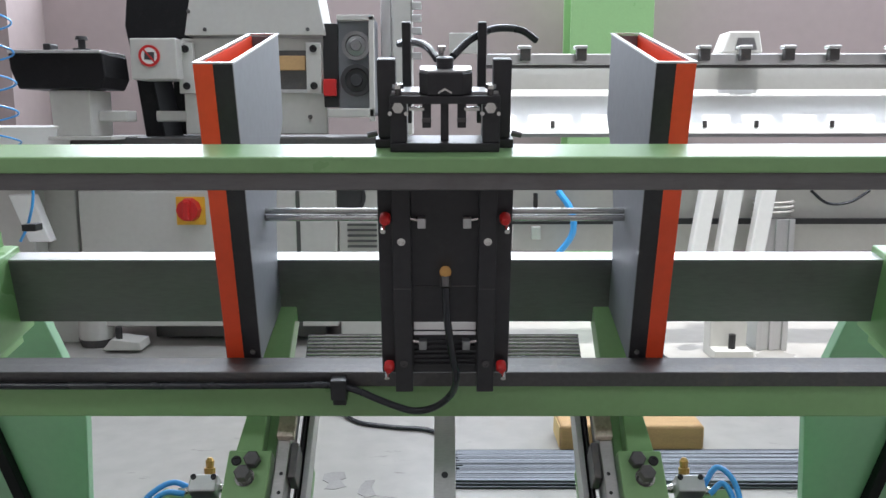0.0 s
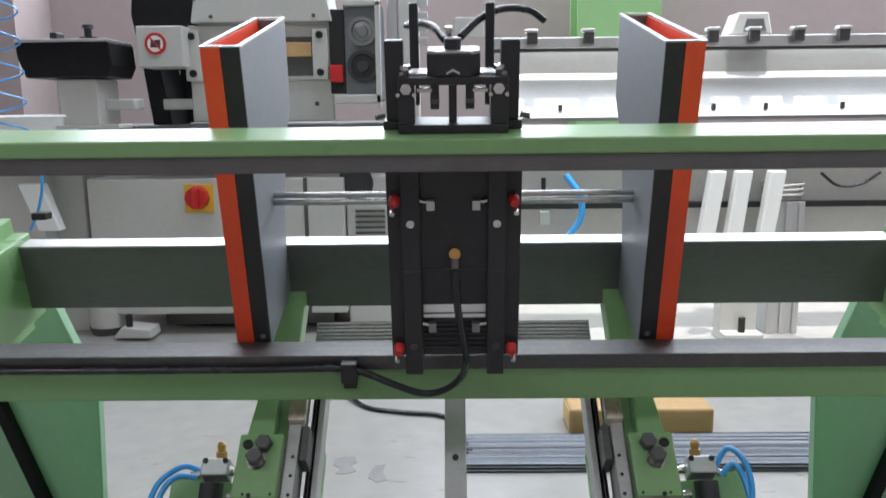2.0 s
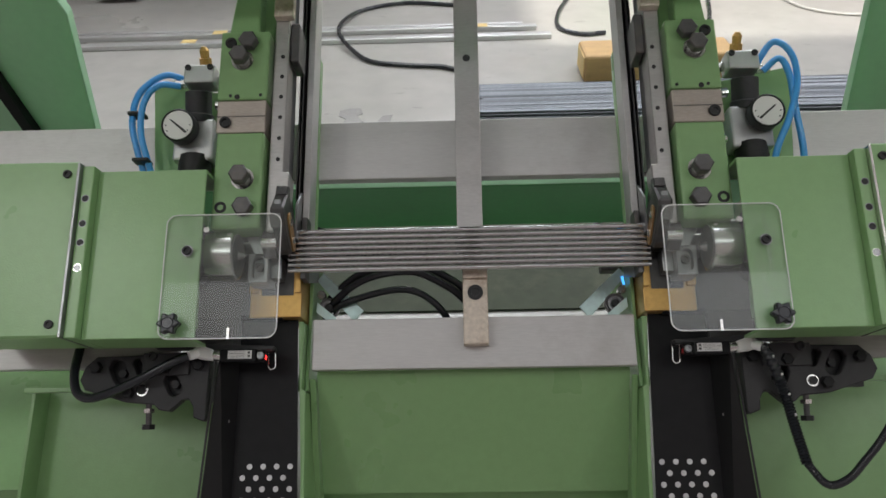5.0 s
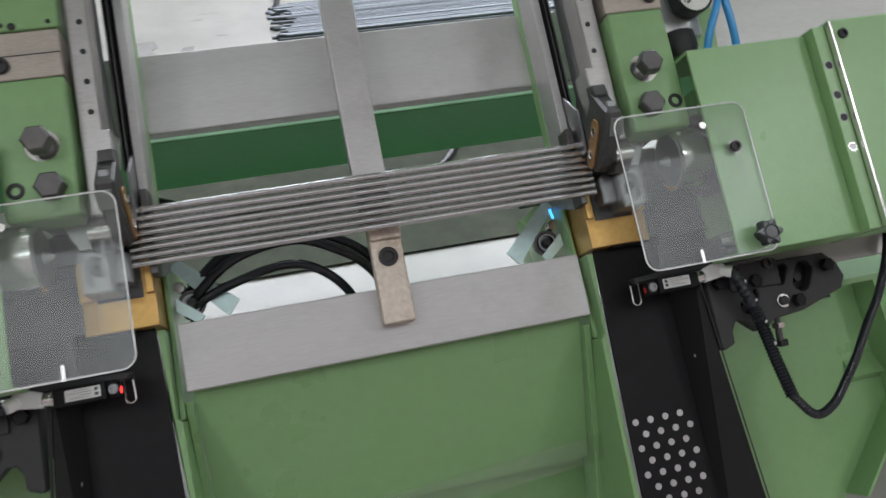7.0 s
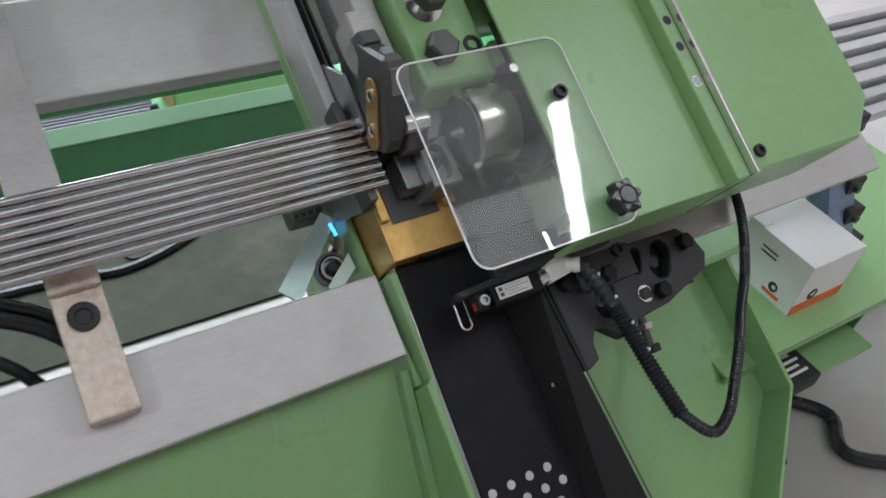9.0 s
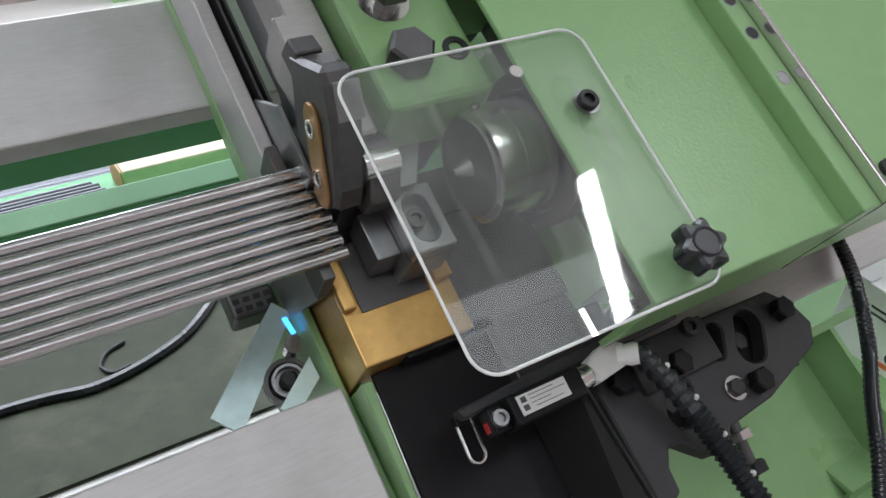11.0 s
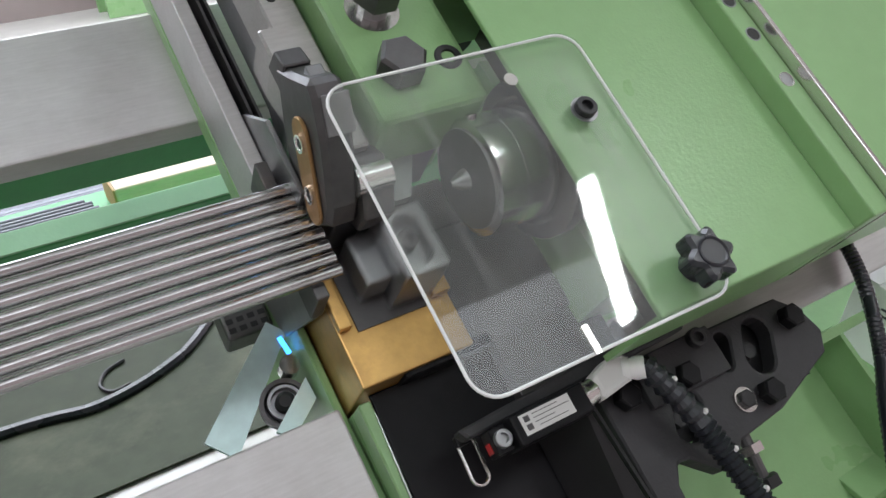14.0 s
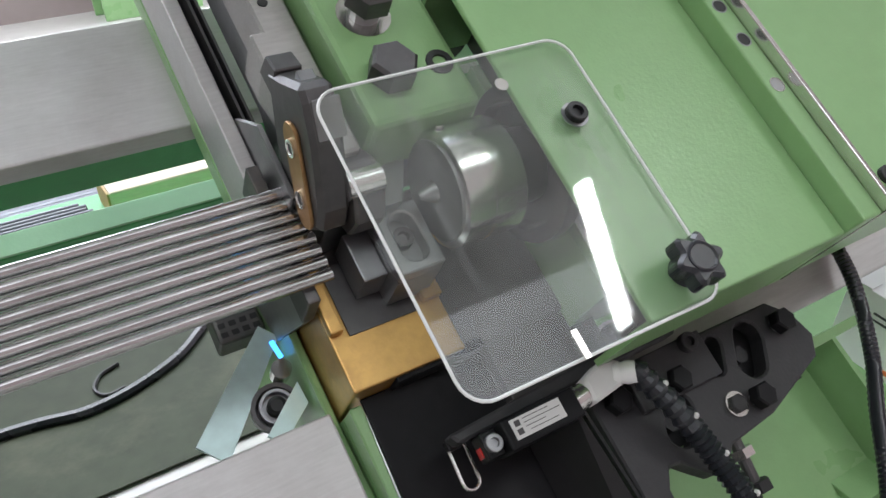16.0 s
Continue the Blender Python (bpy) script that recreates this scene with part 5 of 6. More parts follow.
HOSES = [([(-0.235, 1.17, 0.25), (-0.215, 1.195, 0.275), (-0.165, 1.227, 0.285), (-0.095, 1.236, 0.29), (-0.045, 1.216, 0.287), (-0.012, 1.192, 0.28), (0.01, 1.16, 0.25), (0.012, 1.13, 0.21)], 0.0062),
         ([(-0.24, 1.18, 0.24), (-0.222, 1.205, 0.262), (-0.17, 1.240, 0.275), (-0.095, 1.251, 0.28), (-0.040, 1.230, 0.277), (-0.006, 1.204, 0.27), (0.016, 1.165, 0.24), (0.02, 1.13, 0.20)], 0.0062),
         ([(-0.23, 1.16, 0.25), (-0.212, 1.184, 0.275), (-0.145, 1.204, 0.283), (-0.098, 1.207, 0.285), (-0.062, 1.190, 0.28), (-0.036, 1.160, 0.265), (-0.03, 1.13, 0.23)], 0.0058),
         ([(-0.30, 1.33, 0.24), (-0.245, 1.315, 0.26), (-0.215, 1.295, 0.265), (-0.205, 1.27, 0.255)], 0.006),
         ([(0.53, 1.372, 0.335), (0.58, 1.368, 0.345), (0.624, 1.345, 0.348), (0.668, 1.29, 0.34), (0.70, 1.22, 0.31)], 0.0065)]


def hose_arcs():
    """Hoses looping under the rods."""
    for pts, r in (HOSES):
        solo("air_hose", tube(pts, r, 12, 8), RUBBER, DECK, "black glossy hose looping under the rods", "hose", "hoses under the rods", smooth=True)


def paint_chips():
    for pts in ([(-0.488, 2.985), (-0.45, 3.005), (-0.407, 3.004), (-0.395, 2.95), (-0.415, 2.93), (-0.386, 2.874), (-0.43, 2.85), (-0.465, 2.854), (-0.455, 2.90), (-0.485, 2.93)],
                [(-0.33, 2.88), (-0.315, 2.925), (-0.277, 2.933), (-0.285, 2.87), (-0.262, 2.80), (-0.30, 2.78), (-0.335, 2.82)]):
        solo("paint_chip", prism(pts, 0.0, 0.002, "z"), CHIP, ROOM, "bare concrete patch where floor paint has chipped", "paint chip", "chips in the floor paint")


CHIP = mat("bare_concrete", (0.27, 0.26, 0.25, 1), 0.8, vary=0.2, scale=12, bump=0.2)
def rack_bundle():
    """Short stock lying on a ledge behind the green cross tube."""
    t = thing("stock_ledge", (0, 1.60, 0.40), ROOM, "dark green steel ledge carrying a few bars", "ledge")
    part("ledge_plate", box(-0.9, 0.9, 1.545, 1.70, 0.418, 0.424, 0.001), GREEN_DEEP, t)
    random.seed(9)
    for k in range(8):
        y = 1.572 + 0.0112 * k
        solo("short_bar", rod((-0.85 + random.uniform(-0.03, 0.03), y, 0.4298), (0.192 + random.uniform(-0.012, 0.012), y, 0.4298), 0.0055, 10), BAR_STEEL, ROOM, "grey drawn steel bar on the ledge", "steel bar", "bars on the ledge", smooth=True)
    b = thing("wood_block", (0.30, 1.62, 0.424), ROOM, "pale squared pine block beside the bars", "wood block")
    part("timber", box(0.212, 0.42, 1.575, 1.668, 0.4242, 0.462, 0.003), PALE_WOOD, b)
    part("end_grain", box(0.2095, 0.212, 1.578, 1.665, 0.4255, 0.4605, 0.001), WOOD, b, "darker sawn end grain")


PALE_WOOD = mat("planed_pale_pine", (0.66, 0.56, 0.42, 1), 0.6, vary=0.12, scale=14, stretch=(1, 7, 7), bump=0.12)
rack_bundle()
paint_chips()
floor_rods()
flat_bars()
floor_blocks()
floor_cables()
hose_arcs()


# ---------------------------------------------------------------- beside the head: shelf, carton, rack
def shelf():
    t = thing("side_shelf", (0.8, 0.8, 0.66), MACHINE, "green sheet-steel shelf beside the machine", "shelf")
    part("board", box(0.636, 1.25, 0.680, 1.15, 0.666, 0.672, 0.001), GREEN, t)
    part("lip", box(0.636, 1.25, 0.680, 0.684, 0.658, 0.666), GREEN, t)
    part("side", prism([(0.70, 0.666), (0.70, 0.50), (1.1, 0.50), (1.1, 0.666)], 0.965, 0.971, "x"), GREEN_DEEP, t)
    part("lower_board", box(0.66, 0.965, 0.665, 1.1, 0.574, 0.580, 0.001), GREEN, t)
    k = thing("side_shelf", (-0.9, 0.85, 0.63), MACHINE, "wide green sheet-steel shelf beside the machine", "shelf")
    part("board", box(-1.25, -0.66, 0.68, 1.15, 0.636, 0.642, 0.001), GREEN, k)
    part("lip", box(-1.25, -0.66, 0.68, 0.684, 0.60, 0.636), GREEN, k)
    c = thing("carton", (0.835, 0.77, 0.672), MACHINE, "small white carton with dark and orange print", "carton")
    part("carton_body", box(0.783, 0.885, 0.718, 0.822, 0.672, 0.757, 0.001), CARTON, c)
    part("flap", prism([(0.783, 0.80), (0.80, 0.80), (0.795, 0.822), (0.783, 0.822)], 0.757, 0.7585, "z"), CARTON, c)
    part("print_bar", box(0.7822, 0.783, 0.738, 0.765, 0.680, 0.685), ORANGE, c, "orange printed bar")
    part("print_mark", prism(ring_points(0.752, 0.694, 0.007, 16), 0.7822, 0.783, "x", holes=[ring_points(0.751, 0.694, 0.0035, 12)]), PRINT, c, "dark round printed mark")
    part("print_band", box(0.783, 0.885, 0.7172, 0.718, 0.672, 0.690), ORANGE, c, "orange printed band")
    part("print_mark", prism(ring_points(0.815, 0.700, 0.009, 16), 0.7172, 0.718, "y", holes=[ring_points(0.817, 0.700, 0.005, 12)]), PRINT, c, "dark round printed mark")
    for z in (0.735, 0.728):
        part("printed_line", box(0.7822, 0.783, 0.765, 0.79, z, z + 0.0022), PRINT, c)
    for x, w, y0 in ((0.752, 0.072, 0.655), (0.685, 0.035, 0.672)):
        a = thing("power_adapter", (x + w / 2, y0 + 0.035, 0.58), MACHINE, "black plastic power supply with pale printing", "power supply")
        part("case", box(x, x + w, y0, y0 + 0.072, 0.58, 0.606, 0.003), BLACK, a)
        for k in range(4):
            part("printed_line", box(x + 0.010, x + w - 0.012 - 0.008 * (k % 2), y0 + 0.014 + k * 0.009, y0 + 0.018 + k * 0.009, 0.606, 0.6064), LABEL, a)
    wire = [(0.70, 0.93, 0.674), (0.715, 0.90, 0.674), (0.722, 0.86, 0.674), (0.70, 0.82, 0.674)]
    solo("short_wire", tube(wire, 0.002, 6, 8), RUBBER, MACHINE, "thin black wire on the green shelf", "wire", smooth=True)


def parts_rack():
    t = thing("parts_rack", (0.95, 0.78, 0.62), MACHINE, "blue-grey steel upright with black clips along it", "rack")
    m = [(0.742, 0.64), (0.775, 0.64), (0.885, 0.86), (0.852, 0.86)]
    part("upright", prism(m, 0.905, 0.937, "x", 0.001), CHAIN, t)
    part("flange", prism([(0.735, 0.635), (0.742, 0.635), (0.856, 0.865), (0.848, 0.865)], 0.905, 0.96, "x"), CHAIN, t)
    for k in range(6):
        y, z = 0.752 + k * 0.019, 0.655 + k * 0.038
        part("clip", box(0.938, 0.975, y - 0.012, y + 0.03, z - 0.012, z + 0.014, 0.003), BLACK, t)
        part("clip_stud", rod((0.955, y - 0.018, z), (0.955, y - 0.01, z), 0.005, 10), STEEL_DARK, t)
    part("foot", box(0.90, 0.965, 0.725, 0.79, 0.600, 0.642, 0.004), BLACK, t)
    for k in range(9):
        solo("stacked_rail", box(1.02 + k * 0.004, 1.75, 0.98 + k * 0.03, 1.004 + k * 0.03, 0.672, 0.690 + 0.012 * (k % 3), 0.002), ALU, MACHINE, "grey metal rail in a stack", "metal rail", "rails stacked behind the cover")


shelf()
parts_rack()


# ---------------------------------------------------------------- machine in the background
def rear_machine():
    t = thing("rear_machine", (-1.5, 5.2, 0), ROOM, "white metalworking machine with a black column behind", "machine tool")
    part("cabinet", box(-2.245, -0.668, 4.8, 5.7, 0.135, 0.985, 0.01), WHITE_PAINT, t)
    part("cabinet_gap", box(-0.914, -0.890, 4.795, 4.8, 0.135, 0.985), STEEL_DARK, t)
    part("side_unit", box(-0.662, -0.396, 4.85, 5.6, 0.04, 0.985, 0.01), WHITE_PAINT, t)
    for k in range(5):
        part("vent_slat", box(-0.607, -0.423, 4.835, 4.85, 0.629 + k * 0.034, 0.629 + k * 0.034 + 0.014, 0.003), STEEL_DARK, t)
    part("fan_grille", lathe((-0.600, 4.85, 0.943), (0, -1, 0), [(0, 0.11), (0.01, 0.11), (0.01, 0.09), (0.004, 0.085)], 26), CAST, t)
    part("yellow_plate", box(-1.644, -1.466, 4.79, 4.8, 0.777, 0.950, 0.004), YELLOW, t, "yellow main switch plate")
    part("switch_knob", lathe((-1.562, 4.79, 0.871), (0, -1, 0), [(0, 0.075), (0.03, 0.07), (0.05, 0.066)], 10), RED_PLASTIC, t, "red main switch")
    part("switch_grip", box(-1.582, -1.541, 4.71, 4.745, 0.811, 0.929, 0.01), RED_PLASTIC, t)
    part("plinth", box(-1.869, -0.778, 4.95, 5.6, 0.03, 0.128), STEEL_DARK, t)
    part("bed", box(-2.313, -0.300, 4.75, 5.7, 1.257, 1.311, 0.01), STEEL_DARK, t, "dark machine bed edge")
    part("front_plate", box(-1.576, -0.716, 4.85, 4.9, 1.325, 1.893, 0.006), WHITE_PAINT, t)
    part("hood", prism([(-1.494, 2.169), (-0.757, 2.169), (-0.709, 1.906), (-1.541, 1.906)], 4.80, 5.2, "y", 0.004), WHITE_PAINT, t)
    for x, y in ((-1.511, 2.041), (-1.419, 1.938), (-0.812, 1.938)):
        part("rivet", lathe((x, 4.80, y), (0, -1, 0), [(0, 0.012), (0.005, 0.012)], 10), STEEL_DARK, t)
    part("opening", box(-1.016, -0.818, 4.845, 4.85, 1.585, 1.821), STEEL_DARK, t)
    part("opening_block", box(-1.009, -0.835, 4.82, 4.845, 1.704, 1.789, 0.004), WOOD, t)
    part("opening_edge", box(-1.023, -0.812, 4.83, 4.845, 1.572, 1.592), ALU, t)
    for x in (-1.545, -0.784):
        part("end_bar", box(x - 0.045, x + 0.045, 4.81, 4.85, 1.569, 1.864, 0.004), WHITE_PAINT, t)
        for z in (1.828, 1.612):
            part("bar_screw", lathe((x, 4.81, z), (0, -1, 0), [(0, 0.022), (0.01, 0.022), (0.01, 0.012), (0.003, 0.01)], 14), BLACK, t)
    part("lower_screw", lathe((-0.818, 4.85, 1.429), (0, -1, 0), [(0, 0.014), (0.008, 0.014)], 12), STEEL_DARK, t)
    part("cross_tube", box(-1.760, -1.562, 4.86, 4.95, 1.402, 1.466, 0.01), WHITE_PAINT, t)
    part("black_column", prism([(-1.924, 2.201), (-1.511, 2.201), (-1.562, 1.912), (-1.774, 1.873), (-1.794, 1.651), (-1.739, 1.308), (-1.859, 1.308), (-1.910, 1.750), (-1.951, 1.977)], 4.95, 5.3, "y", 0.005), BLACK_PLATE, t, "black cast machine column")
    part("dark_back", box(-1.794, -1.511, 5.31, 5.36, 1.318, 2.201), BLACK, t)
    part("sign_box", box(-1.832, -1.562, 4.70, 4.94, 1.645, 1.880, 0.008), WHITE_PAINT, t)
    sign = part("warning_sign", prism(ring_points(-1.719, 1.779, 0.062, 28), 4.692, 4.70, "y", holes=[ring_points(-1.719, 1.779, 0.047, 24)]), RED_PLASTIC, t, "round red prohibition sign")
    part("sign_face", prism(ring_points(-1.719, 1.779, 0.047, 24), 4.694, 4.70, "y"), WHITE, sign)
    part("sign_symbol", prism([(-1.719 - 0.03, 1.779 - 0.02), (-1.719 + 0.028, 1.779 - 0.024), (-1.719 + 0.03, 1.779 + 0.022), (-1.719 - 0.025, 1.779 + 0.02)], 4.6925, 4.694, "y"), PRINT, sign)
    part("sign_bar", prism([(-1.719 - 0.036, 1.779 + 0.034), (-1.719 - 0.028, 1.779 + 0.040), (-1.719 + 0.036, 1.779 - 0.034), (-1.719 + 0.028, 1.779 - 0.040)], 4.691, 4.6925, "y"), RED_PLASTIC, sign)
    part("wheel_unit", box(-0.648, -0.423, 4.85, 5.1, 1.436, 2.015, 0.012), GREY_SHEET, t)
    part("wheel_frame", box(-0.454, -0.423, 4.80, 4.85, 1.402, 2.015, 0.004), WHITE_PAINT, t)
    part("wheel_frame", box(-0.641, -0.423, 4.80, 4.85, 1.990, 2.022, 0.004), WHITE_PAINT, t)
    part("base_bar", box(-0.709, -0.423, 4.80, 4.86, 1.426, 1.479, 0.006), WHITE_PAINT, t)
    for z, r in ((1.847, 0.085), (1.645, 0.095)):
        part("hand_wheel", lathe((-0.532, 4.85, z), (0, -1, 0), [(0, r), (0.03, r), (0.03, r * 0.75), (0.015, r * 0.7), (0.02, r * 0.4), (0.04, r * 0.35)], 26), CAST if z < 1.7 else STEEL_MID, t)
    part("red_button", box(-0.726, -0.651, 4.78, 4.84, 1.552, 1.651, 0.006), RED_PLASTIC, t, "red push button box")
    part("button_back", box(-0.730, -0.641, 4.84, 4.9, 1.486, 1.977, 0.004), BLACK, t)
    part("white_post", box(-0.328, -0.205, 5.0, 5.2, 1.318, 2.232, 0.01), WHITE_PAINT, t)
    part("post_rail", box(-0.396, -0.335, 5.0, 5.1, 1.717, 2.232, 0.006), ALU, t)
    for k in range(6):
        z = 1.782 + 0.075 * k
        part("post_clip", box(-0.205, -0.147, 4.98, 5.05, z, z + 0.04, 0.004), ALU, t)
    part("leg", box(-2.306, -2.176, 4.82, 4.95, 0.02, 0.201, 0.004), WHITE_PAINT, t)
    part("foot", prism([(-2.101, 0.02), (-1.859, 0.02), (-1.869, 0.07), (-2.040, 0.09)], 4.66, 4.82, "y", 0.004), WHITE_PAINT, t)
    part("foot_bolt", rod((-2.006, 4.70, 0.03), (-2.006, 4.70, 0.16), 0.02, 10), BLACK, t)


def vice_stand():
    t = thing("grinder_stand", (-2.1, 4.7, 0), ROOM, "black clamping head on a white pedestal", "clamping stand")
    part("head", prism([(-2.463, 1.782), (-1.931, 1.782), (-1.920, 1.651), (-1.955, 1.585), (-2.416, 1.585), (-2.457, 1.700)], 4.55, 4.9, "y", 0.006), BLACK_PLATE, t)
    part("top_plate", box(-2.457, -1.937, 4.53, 4.9, 1.782, 1.799, 0.004), ALU, t)
    part("pedestal", prism([(-2.272, 1.579), (-2.040, 1.579), (-2.040, 1.318), (-2.258, 1.318)], 4.6, 4.9, "y", 0.004), WHITE_PAINT, t)
    part("base", box(-2.320, -1.910, 4.55, 4.95, 1.298, 1.318, 0.003), WHITE_PAINT, t)
    part("knob", lathe((-2.108, 4.7, 1.799), (0, 0, 1), [(0, 0.05), (0.02, 0.05), (0.02, 0.02), (0.07, 0.02), (0.07, 0.035), (0.09, 0.03)], 16), BLACK, t)
    part("clamp_block", box(-2.286, -2.245, 4.6, 4.7, 1.743, 1.841, 0.006), BLACK, t)
    part("arm", box(-2.040, -1.869, 4.7, 4.85, 1.402, 1.466, 0.008), WHITE_PAINT, t)
    part("under_frame", box(-2.621, -2.306, 4.9, 5.3, 0.0, 1.115, 0.01), WHITE_PAINT, t)


def conveyor():
    t = thing("conveyor", (2.0, 5.0, 0), ROOM, "long white feed conveyor with a grey clamp rail", "conveyor")
    part("rail", box(0.244, 5.2, 4.75, 4.85, 1.730, 1.792, 0.006), ALU, t)
    # dark strip stands in for the shade under the rail
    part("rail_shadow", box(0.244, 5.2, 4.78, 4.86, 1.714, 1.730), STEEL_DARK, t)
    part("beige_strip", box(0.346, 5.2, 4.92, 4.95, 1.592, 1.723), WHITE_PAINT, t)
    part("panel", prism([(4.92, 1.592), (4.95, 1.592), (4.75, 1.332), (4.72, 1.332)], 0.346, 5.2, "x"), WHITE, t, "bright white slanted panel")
    part("lower_rail", box(0.346, 5.2, 4.70, 4.78, 1.308, 1.332, 0.004), STEEL_MID, t)
    part("skirt", box(0.414, 5.2, 4.82, 4.86, 0.612, 1.244, 0.004), WHITE_PAINT, t)
    part("black_bar", box(0.397, 5.2, 4.76, 4.80, 0.784, 0.818), BLACK, t)
    for x in (0.466, 0.792, 1.509, 1.744, 1.999, 2.257, 2.606):
        c = part("rail_clamp", box(x - 0.03, x + 0.03, 4.70, 4.75, 1.750, 1.828, 0.006), STEEL_DARK, t)
        part("clamp_head", box(x - 0.045, x + 0.03, 4.68, 4.75, 1.815, 1.834, 0.006), ALU, c)
    for x in (0.636, 1.537, 1.842, 2.290):
        part("panel_slot", box(x - 0.012, x + 0.012, 4.735, 4.745, 1.365, 1.405), STEEL_DARK, t)
    part("head_box", prism([(1.655, 1.805), (1.700, 1.932), (1.876, 1.932), (1.903, 1.805)], 4.86, 5.05, "y", 0.008), WHITE_PAINT, t, "white drive head")
    part("head_opening", prism([(1.730, 1.821), (1.747, 1.893), (1.842, 1.893), (1.863, 1.821)], 4.85, 4.86, "y"), STEEL_MID, t)
    for x0, x1 in ((1.452, 1.537), (1.611, 1.689), (1.802, 1.883)):
        part("stand_leg", prism([(x0, 0.612), (x0 + 0.09, 0.612), (x1 + 0.06, 1.012), (x1 - 0.03, 1.012)], 4.62, 4.70, "y", 0.006), WHITE, t)
    part("stand_column", box(1.588, 1.808, 4.6, 4.72, 0.055, 0.612, 0.006), WHITE_PAINT, t)
    part("stand_foot", box(1.588, 1.815, 4.5, 4.72, 0.0, 0.033 + 0.03, 0.006), WHITE_PAINT, t)
    part("foot_bolt", rod((1.706, 4.56, 0.05), (1.706, 4.56, 0.15), 0.02, 10), BLACK, t)
    part("frame", box(0.023, 0.193, 4.9, 4.94, 1.808, 1.928, 0.004), WHITE_PAINT, t)
    part("blue_hose", tube([(0.670, 4.7, 0.995), (0.748, 4.66, 0.874), (0.755, 4.66, 0.735), (0.670, 4.7, 0.601)], 0.02, 8, 8), BLUE_HOSE, t, "blue air hose", smooth=True)
    part("nozzle", rod((0.540, 4.72, 0.978), (0.540, 4.72, 0.867), 0.014, 8), BLACK, t)
    part("nozzle_tip", box(0.517, 0.574, 4.70, 4.74, 0.700, 0.777, 0.004), ALU, t)


def extrusion_post():
    t = thing("profile_post", (1.95, 4.76, 0), ROOM, "slotted aluminium profile post with a loose wire coil", "post")
    part("core", box(1.917, 2.087, 4.74, 4.90, 0, 0.818, 0.004), ALU, t)
    for x in (1.917, 1.995, 2.073):
        part("rib", box(x, x + 0.035, 4.725, 4.74, 0, 0.818, 0.003), ALU, t)
    part("wire_coil", tube([(1.995 + 0.12 * math.cos(a * 0.9) + 0.01 * math.sin(3.1 * a), 4.8 + 0.07 * math.sin(a * 0.9), 0.818 + 0.02 + 0.004 * a) for a in range(26)], 0.008, 6, 4), WHITE_PAINT, t, "loose coil of pale wire")
    part("wire_loop", tube([(2.216, 4.79, 0.985), (2.318, 4.78, 0.909), (2.453, 4.78, 0.916), (2.572, 4.79, 0.985)], 0.009, 6, 6), RUBBER, t)


def spiral_hose():
    t = thing("spiral_hose", (-1.75, 3.3, 0.9), ROOM, "blue coiled plastic air hose hanging down", "coiled hose")
    pts = [(-1.845 + 0.074 * math.cos(a * math.pi / 5), 3.3 + 0.074 * math.sin(a * math.pi / 5), 2.3 - a * 0.0122) for a in range(86)]
    part("coil", tube(pts, 0.0042, 6, 3), BLUE_HOSE, t)
    part("supply_hose", tube([(-1.70, 3.3, 2.3), (-1.72, 3.3, 3.4), (-1.72, 3.3, 5.4)], 0.006, 8, 6), BLUE_HOSE, t)
    part("tail", tube([(-1.74, 3.3, 1.25), (-1.72, 3.28, 1.1), (-1.75, 3.28, 0.98), (-1.8, 3.3, 0.9)], 0.006, 8, 6), BLUE_HOSE, t)
    part("tail_clip", box(-1.76, -1.70, 3.24, 3.30, 0.95, 0.98, 0.004), BLACK, t)


def white_tub():
    t = thing("white_tub", (-2.55, 4.6, 0), ROOM, "round white tub on slanted white legs", "tub")
    part("tub", lathe((-2.55, 4.7, 1.12), (0, 0, 1), [(0, 0.28), (0.24, 0.33), (0.25, 0.34), (0.26, 0.33)], 30), WHITE, t, smooth=True)
    part("leg", prism([(-2.56, 0.98), (-2.42, 0.98), (-2.33, 0.70), (-2.46, 0.70)], 4.6, 4.68, "y", 0.006), WHITE, t)
    part("cabinet", box(-2.95, -2.50, 4.75, 5.1, 0, 1.1, 0.01), WHITE_PAINT, t)
    part("foot_drum", lathe((-2.21, 4.88, 0.0), (0, 0, 1), [(0, 0.10), (0.05, 0.115), (0.06, 0.115), (0.2, 0.12)], 24), WHITE_PAINT, t, smooth=True)
    part("foot_ring", lathe((-2.21, 4.88, 0.0), (0, 0, 1), [(0, 0.105), (0.05, 0.121)], 24), STEEL_DARK, t)


def pilaster():
    tagged(solo("wall_pilaster", box(-4.3, -3.55, 6.6, 7.2, 0, 5.4), WALL_MAT, ROOM), "mauve painted wall pillar", kind="structure")


rear_machine()
vice_stand()
conveyor()
extrusion_post()
spiral_hose()
white_tub()
pilaster()


# ---------------------------------------------------------------- the rods and what moves
QUEUE, WAITING, PITCH = 8, 14, 0.0083
EJECTS = [0.8, 2.0, 3.2, 4.4, 5.6, 6.72, 8.05, 9.3, 10.5, 11.7, 12.86, 14.05, 15.22]


def rod_place(i):
    """Where the i-th rod of the row lies on the deck: first the queue at the jaws, then the magazine's mouth."""
    if i < QUEUE:
        return 1.2165 + PITCH * i, 0.3857
    return 1.728 + PITCH * (i - QUEUE), 0.408


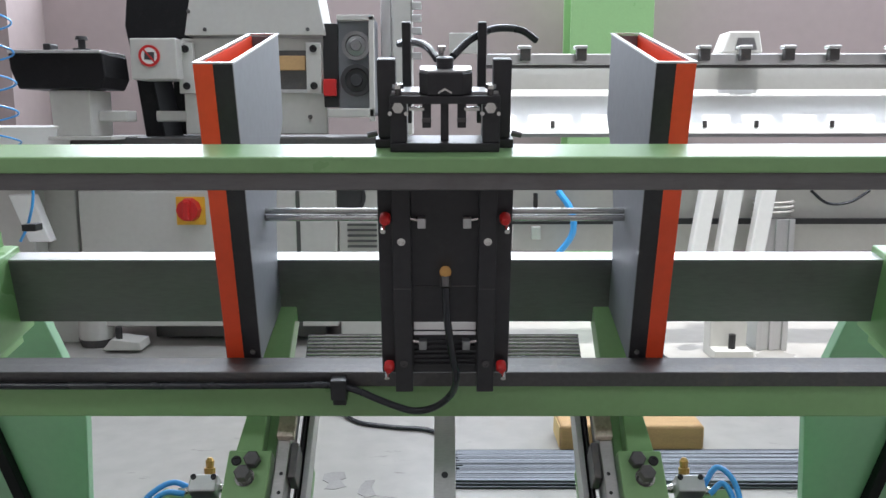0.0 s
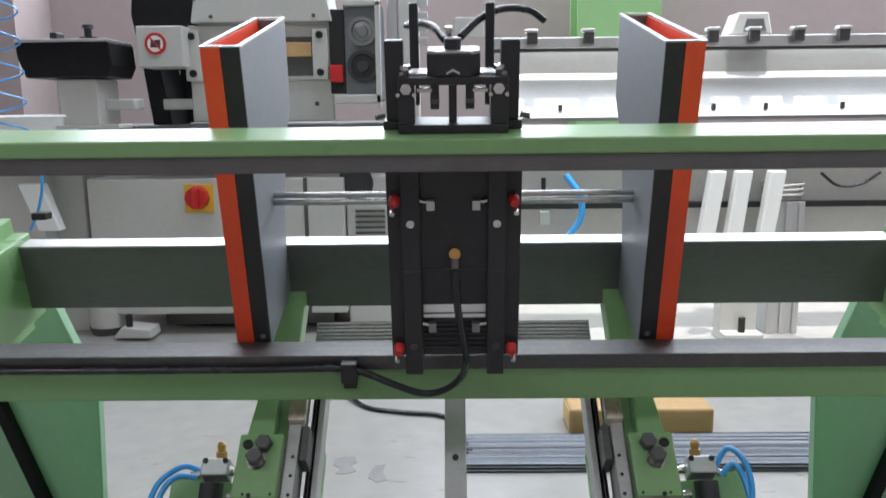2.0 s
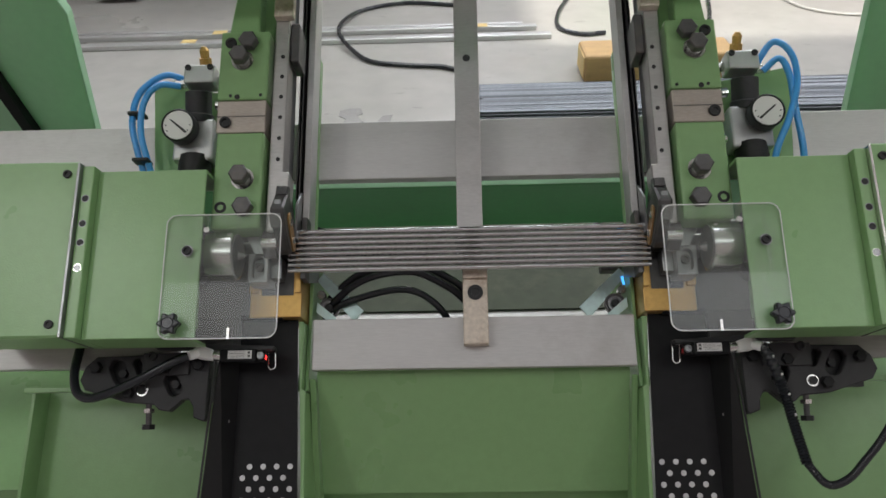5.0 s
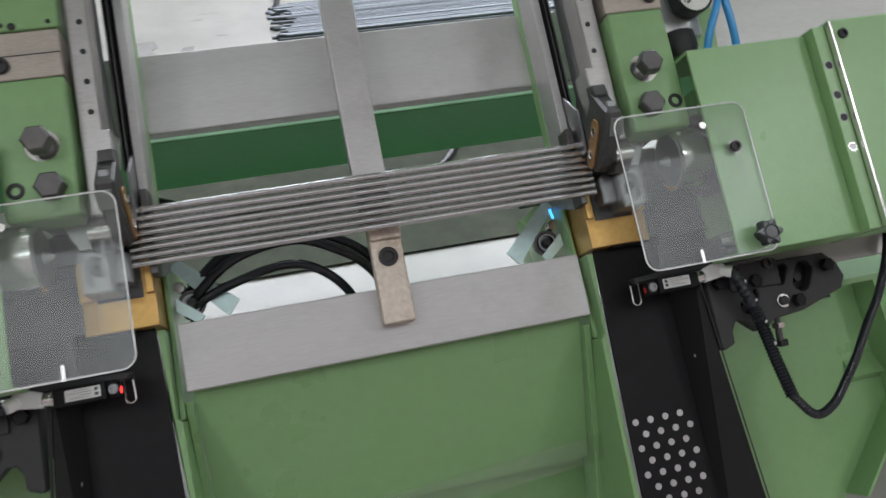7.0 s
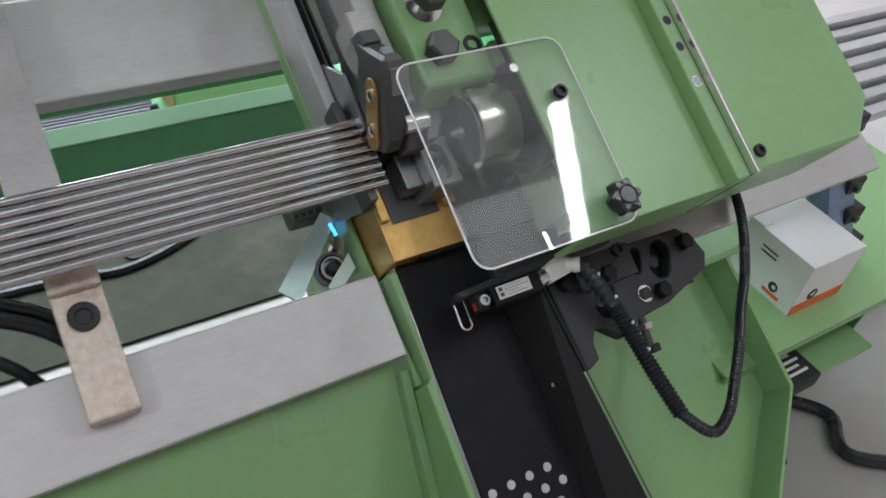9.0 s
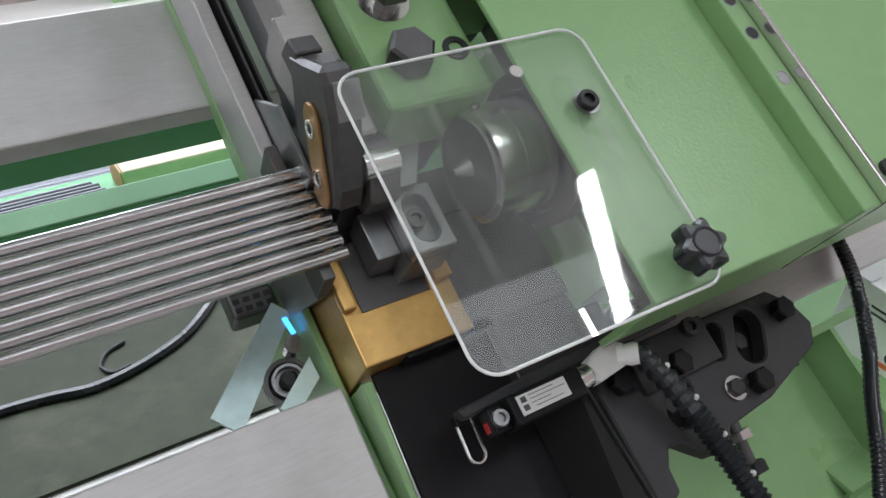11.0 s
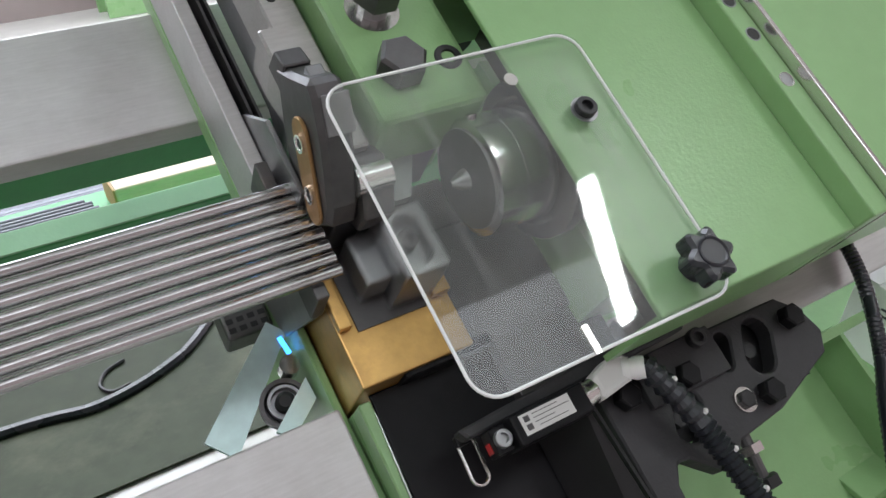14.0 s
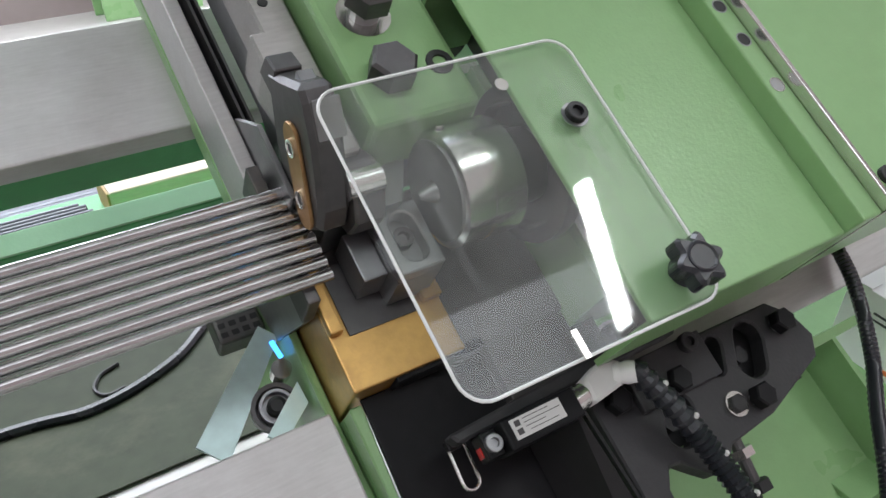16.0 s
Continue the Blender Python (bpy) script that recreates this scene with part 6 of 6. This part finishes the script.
def make_rods():
    rods = []
    bm = rod((-0.268, 0, 0), (0.262, 0, 0), 0.0038, 14)
    me = bpy.data.meshes.new("steel_rod")
    bm.to_mesh(me)
    bm.free()
    me.materials.append(ROD_STEEL)
    me.shade_smooth()
    me.set_sharp_from_angle(angle=radians(40))
    for i in range(QUEUE + WAITING):
        ob = new("steel_rod", me)
        v, n = rod_place(i)
        ob.matrix_basis = DECK @ pose(0, v, n)
        tagged(ob, "thin drawn steel rod lying across the feed deck", "steel rod", "rods on the feed deck")
        rods.append(ob)
    return rods


ROD_THINGS = make_rods()


def motions():
    # tools: out to the rod end, back while the rod is changed
    for s, ob in zip((-1, 1), tools):
        rows = [(0.0, DECK @ pose(s * 0.352, 1.232, 0.418))]
        for e in EJECTS:
            for dt, du in ((-0.32, 0.0), (-0.10, 0.016), (0.48, 0.016), (0.66, 0.0)):
                if 0 < e + dt < 16:
                    rows.append((e + dt, DECK @ pose(s * (0.352 + du), 1.232, 0.418)))
        rows.append((16.0, rows[-1][1]))
        walk(ob, rows)
    # pushers: a short stroke to throw out the finished rod
    for s, ob in zip((-1, 1), pushers):
        home, out = DECK @ pose(s * 0.309, 1.2165, 0.357), DECK @ pose(s * 0.281, 1.1965, 0.357)
        rows = [(0.0, home)]
        for e in EJECTS:
            for dt, m in ((-0.08, home), (0.04, out), (0.20, out), (0.32, home)):
                rows.append((e + dt, m))
        rows.append((16.0, home))
        walk(ob, rows)
    # rods: each change moves the row on by one; the first falls down the chute, the next slides in from the magazine
    for k, ob in enumerate(ROD_THINGS):
        rows, i = [(0.0, DECK @ pose(0, *rod_place(k)))], k
        for e in EJECTS:
            here = DECK @ pose(0, *rod_place(i))
            if i == 0:
                rows.append((e - 0.02, here))
                for dt, v, n, a in ((0.06, 1.18, 0.392, 0), (0.14, 1.11, 0.345, 2), (0.24, 0.96, 0.285, 4), (0.36, 0.76, 0.21, 2), (0.50, 0.50, 0.115, 0)):
                    rows.append((e + dt, DECK @ pose(0, v, n, 0, 0, a)))
                i = -1
                break
            rows.append((e + 0.06, here))
            if i == QUEUE:
                for dt, v, n, a in ((0.11, 1.62, 0.436, 3), (0.16, 1.45, 0.436, 7), (0.21, 1.32, 0.412, 4)):
                    rows.append((e + dt, DECK @ pose(0, v, n, 0, 0, a)))
                rows.append((e + 0.27, DECK @ pose(0, *rod_place(i - 1))))
            else:
                rows.append((e + 0.22, DECK @ pose(0, *rod_place(i - 1))))
            i -= 1
        rows.append((16.0, rows[-1][1]))
        walk(ob, rows)


motions()
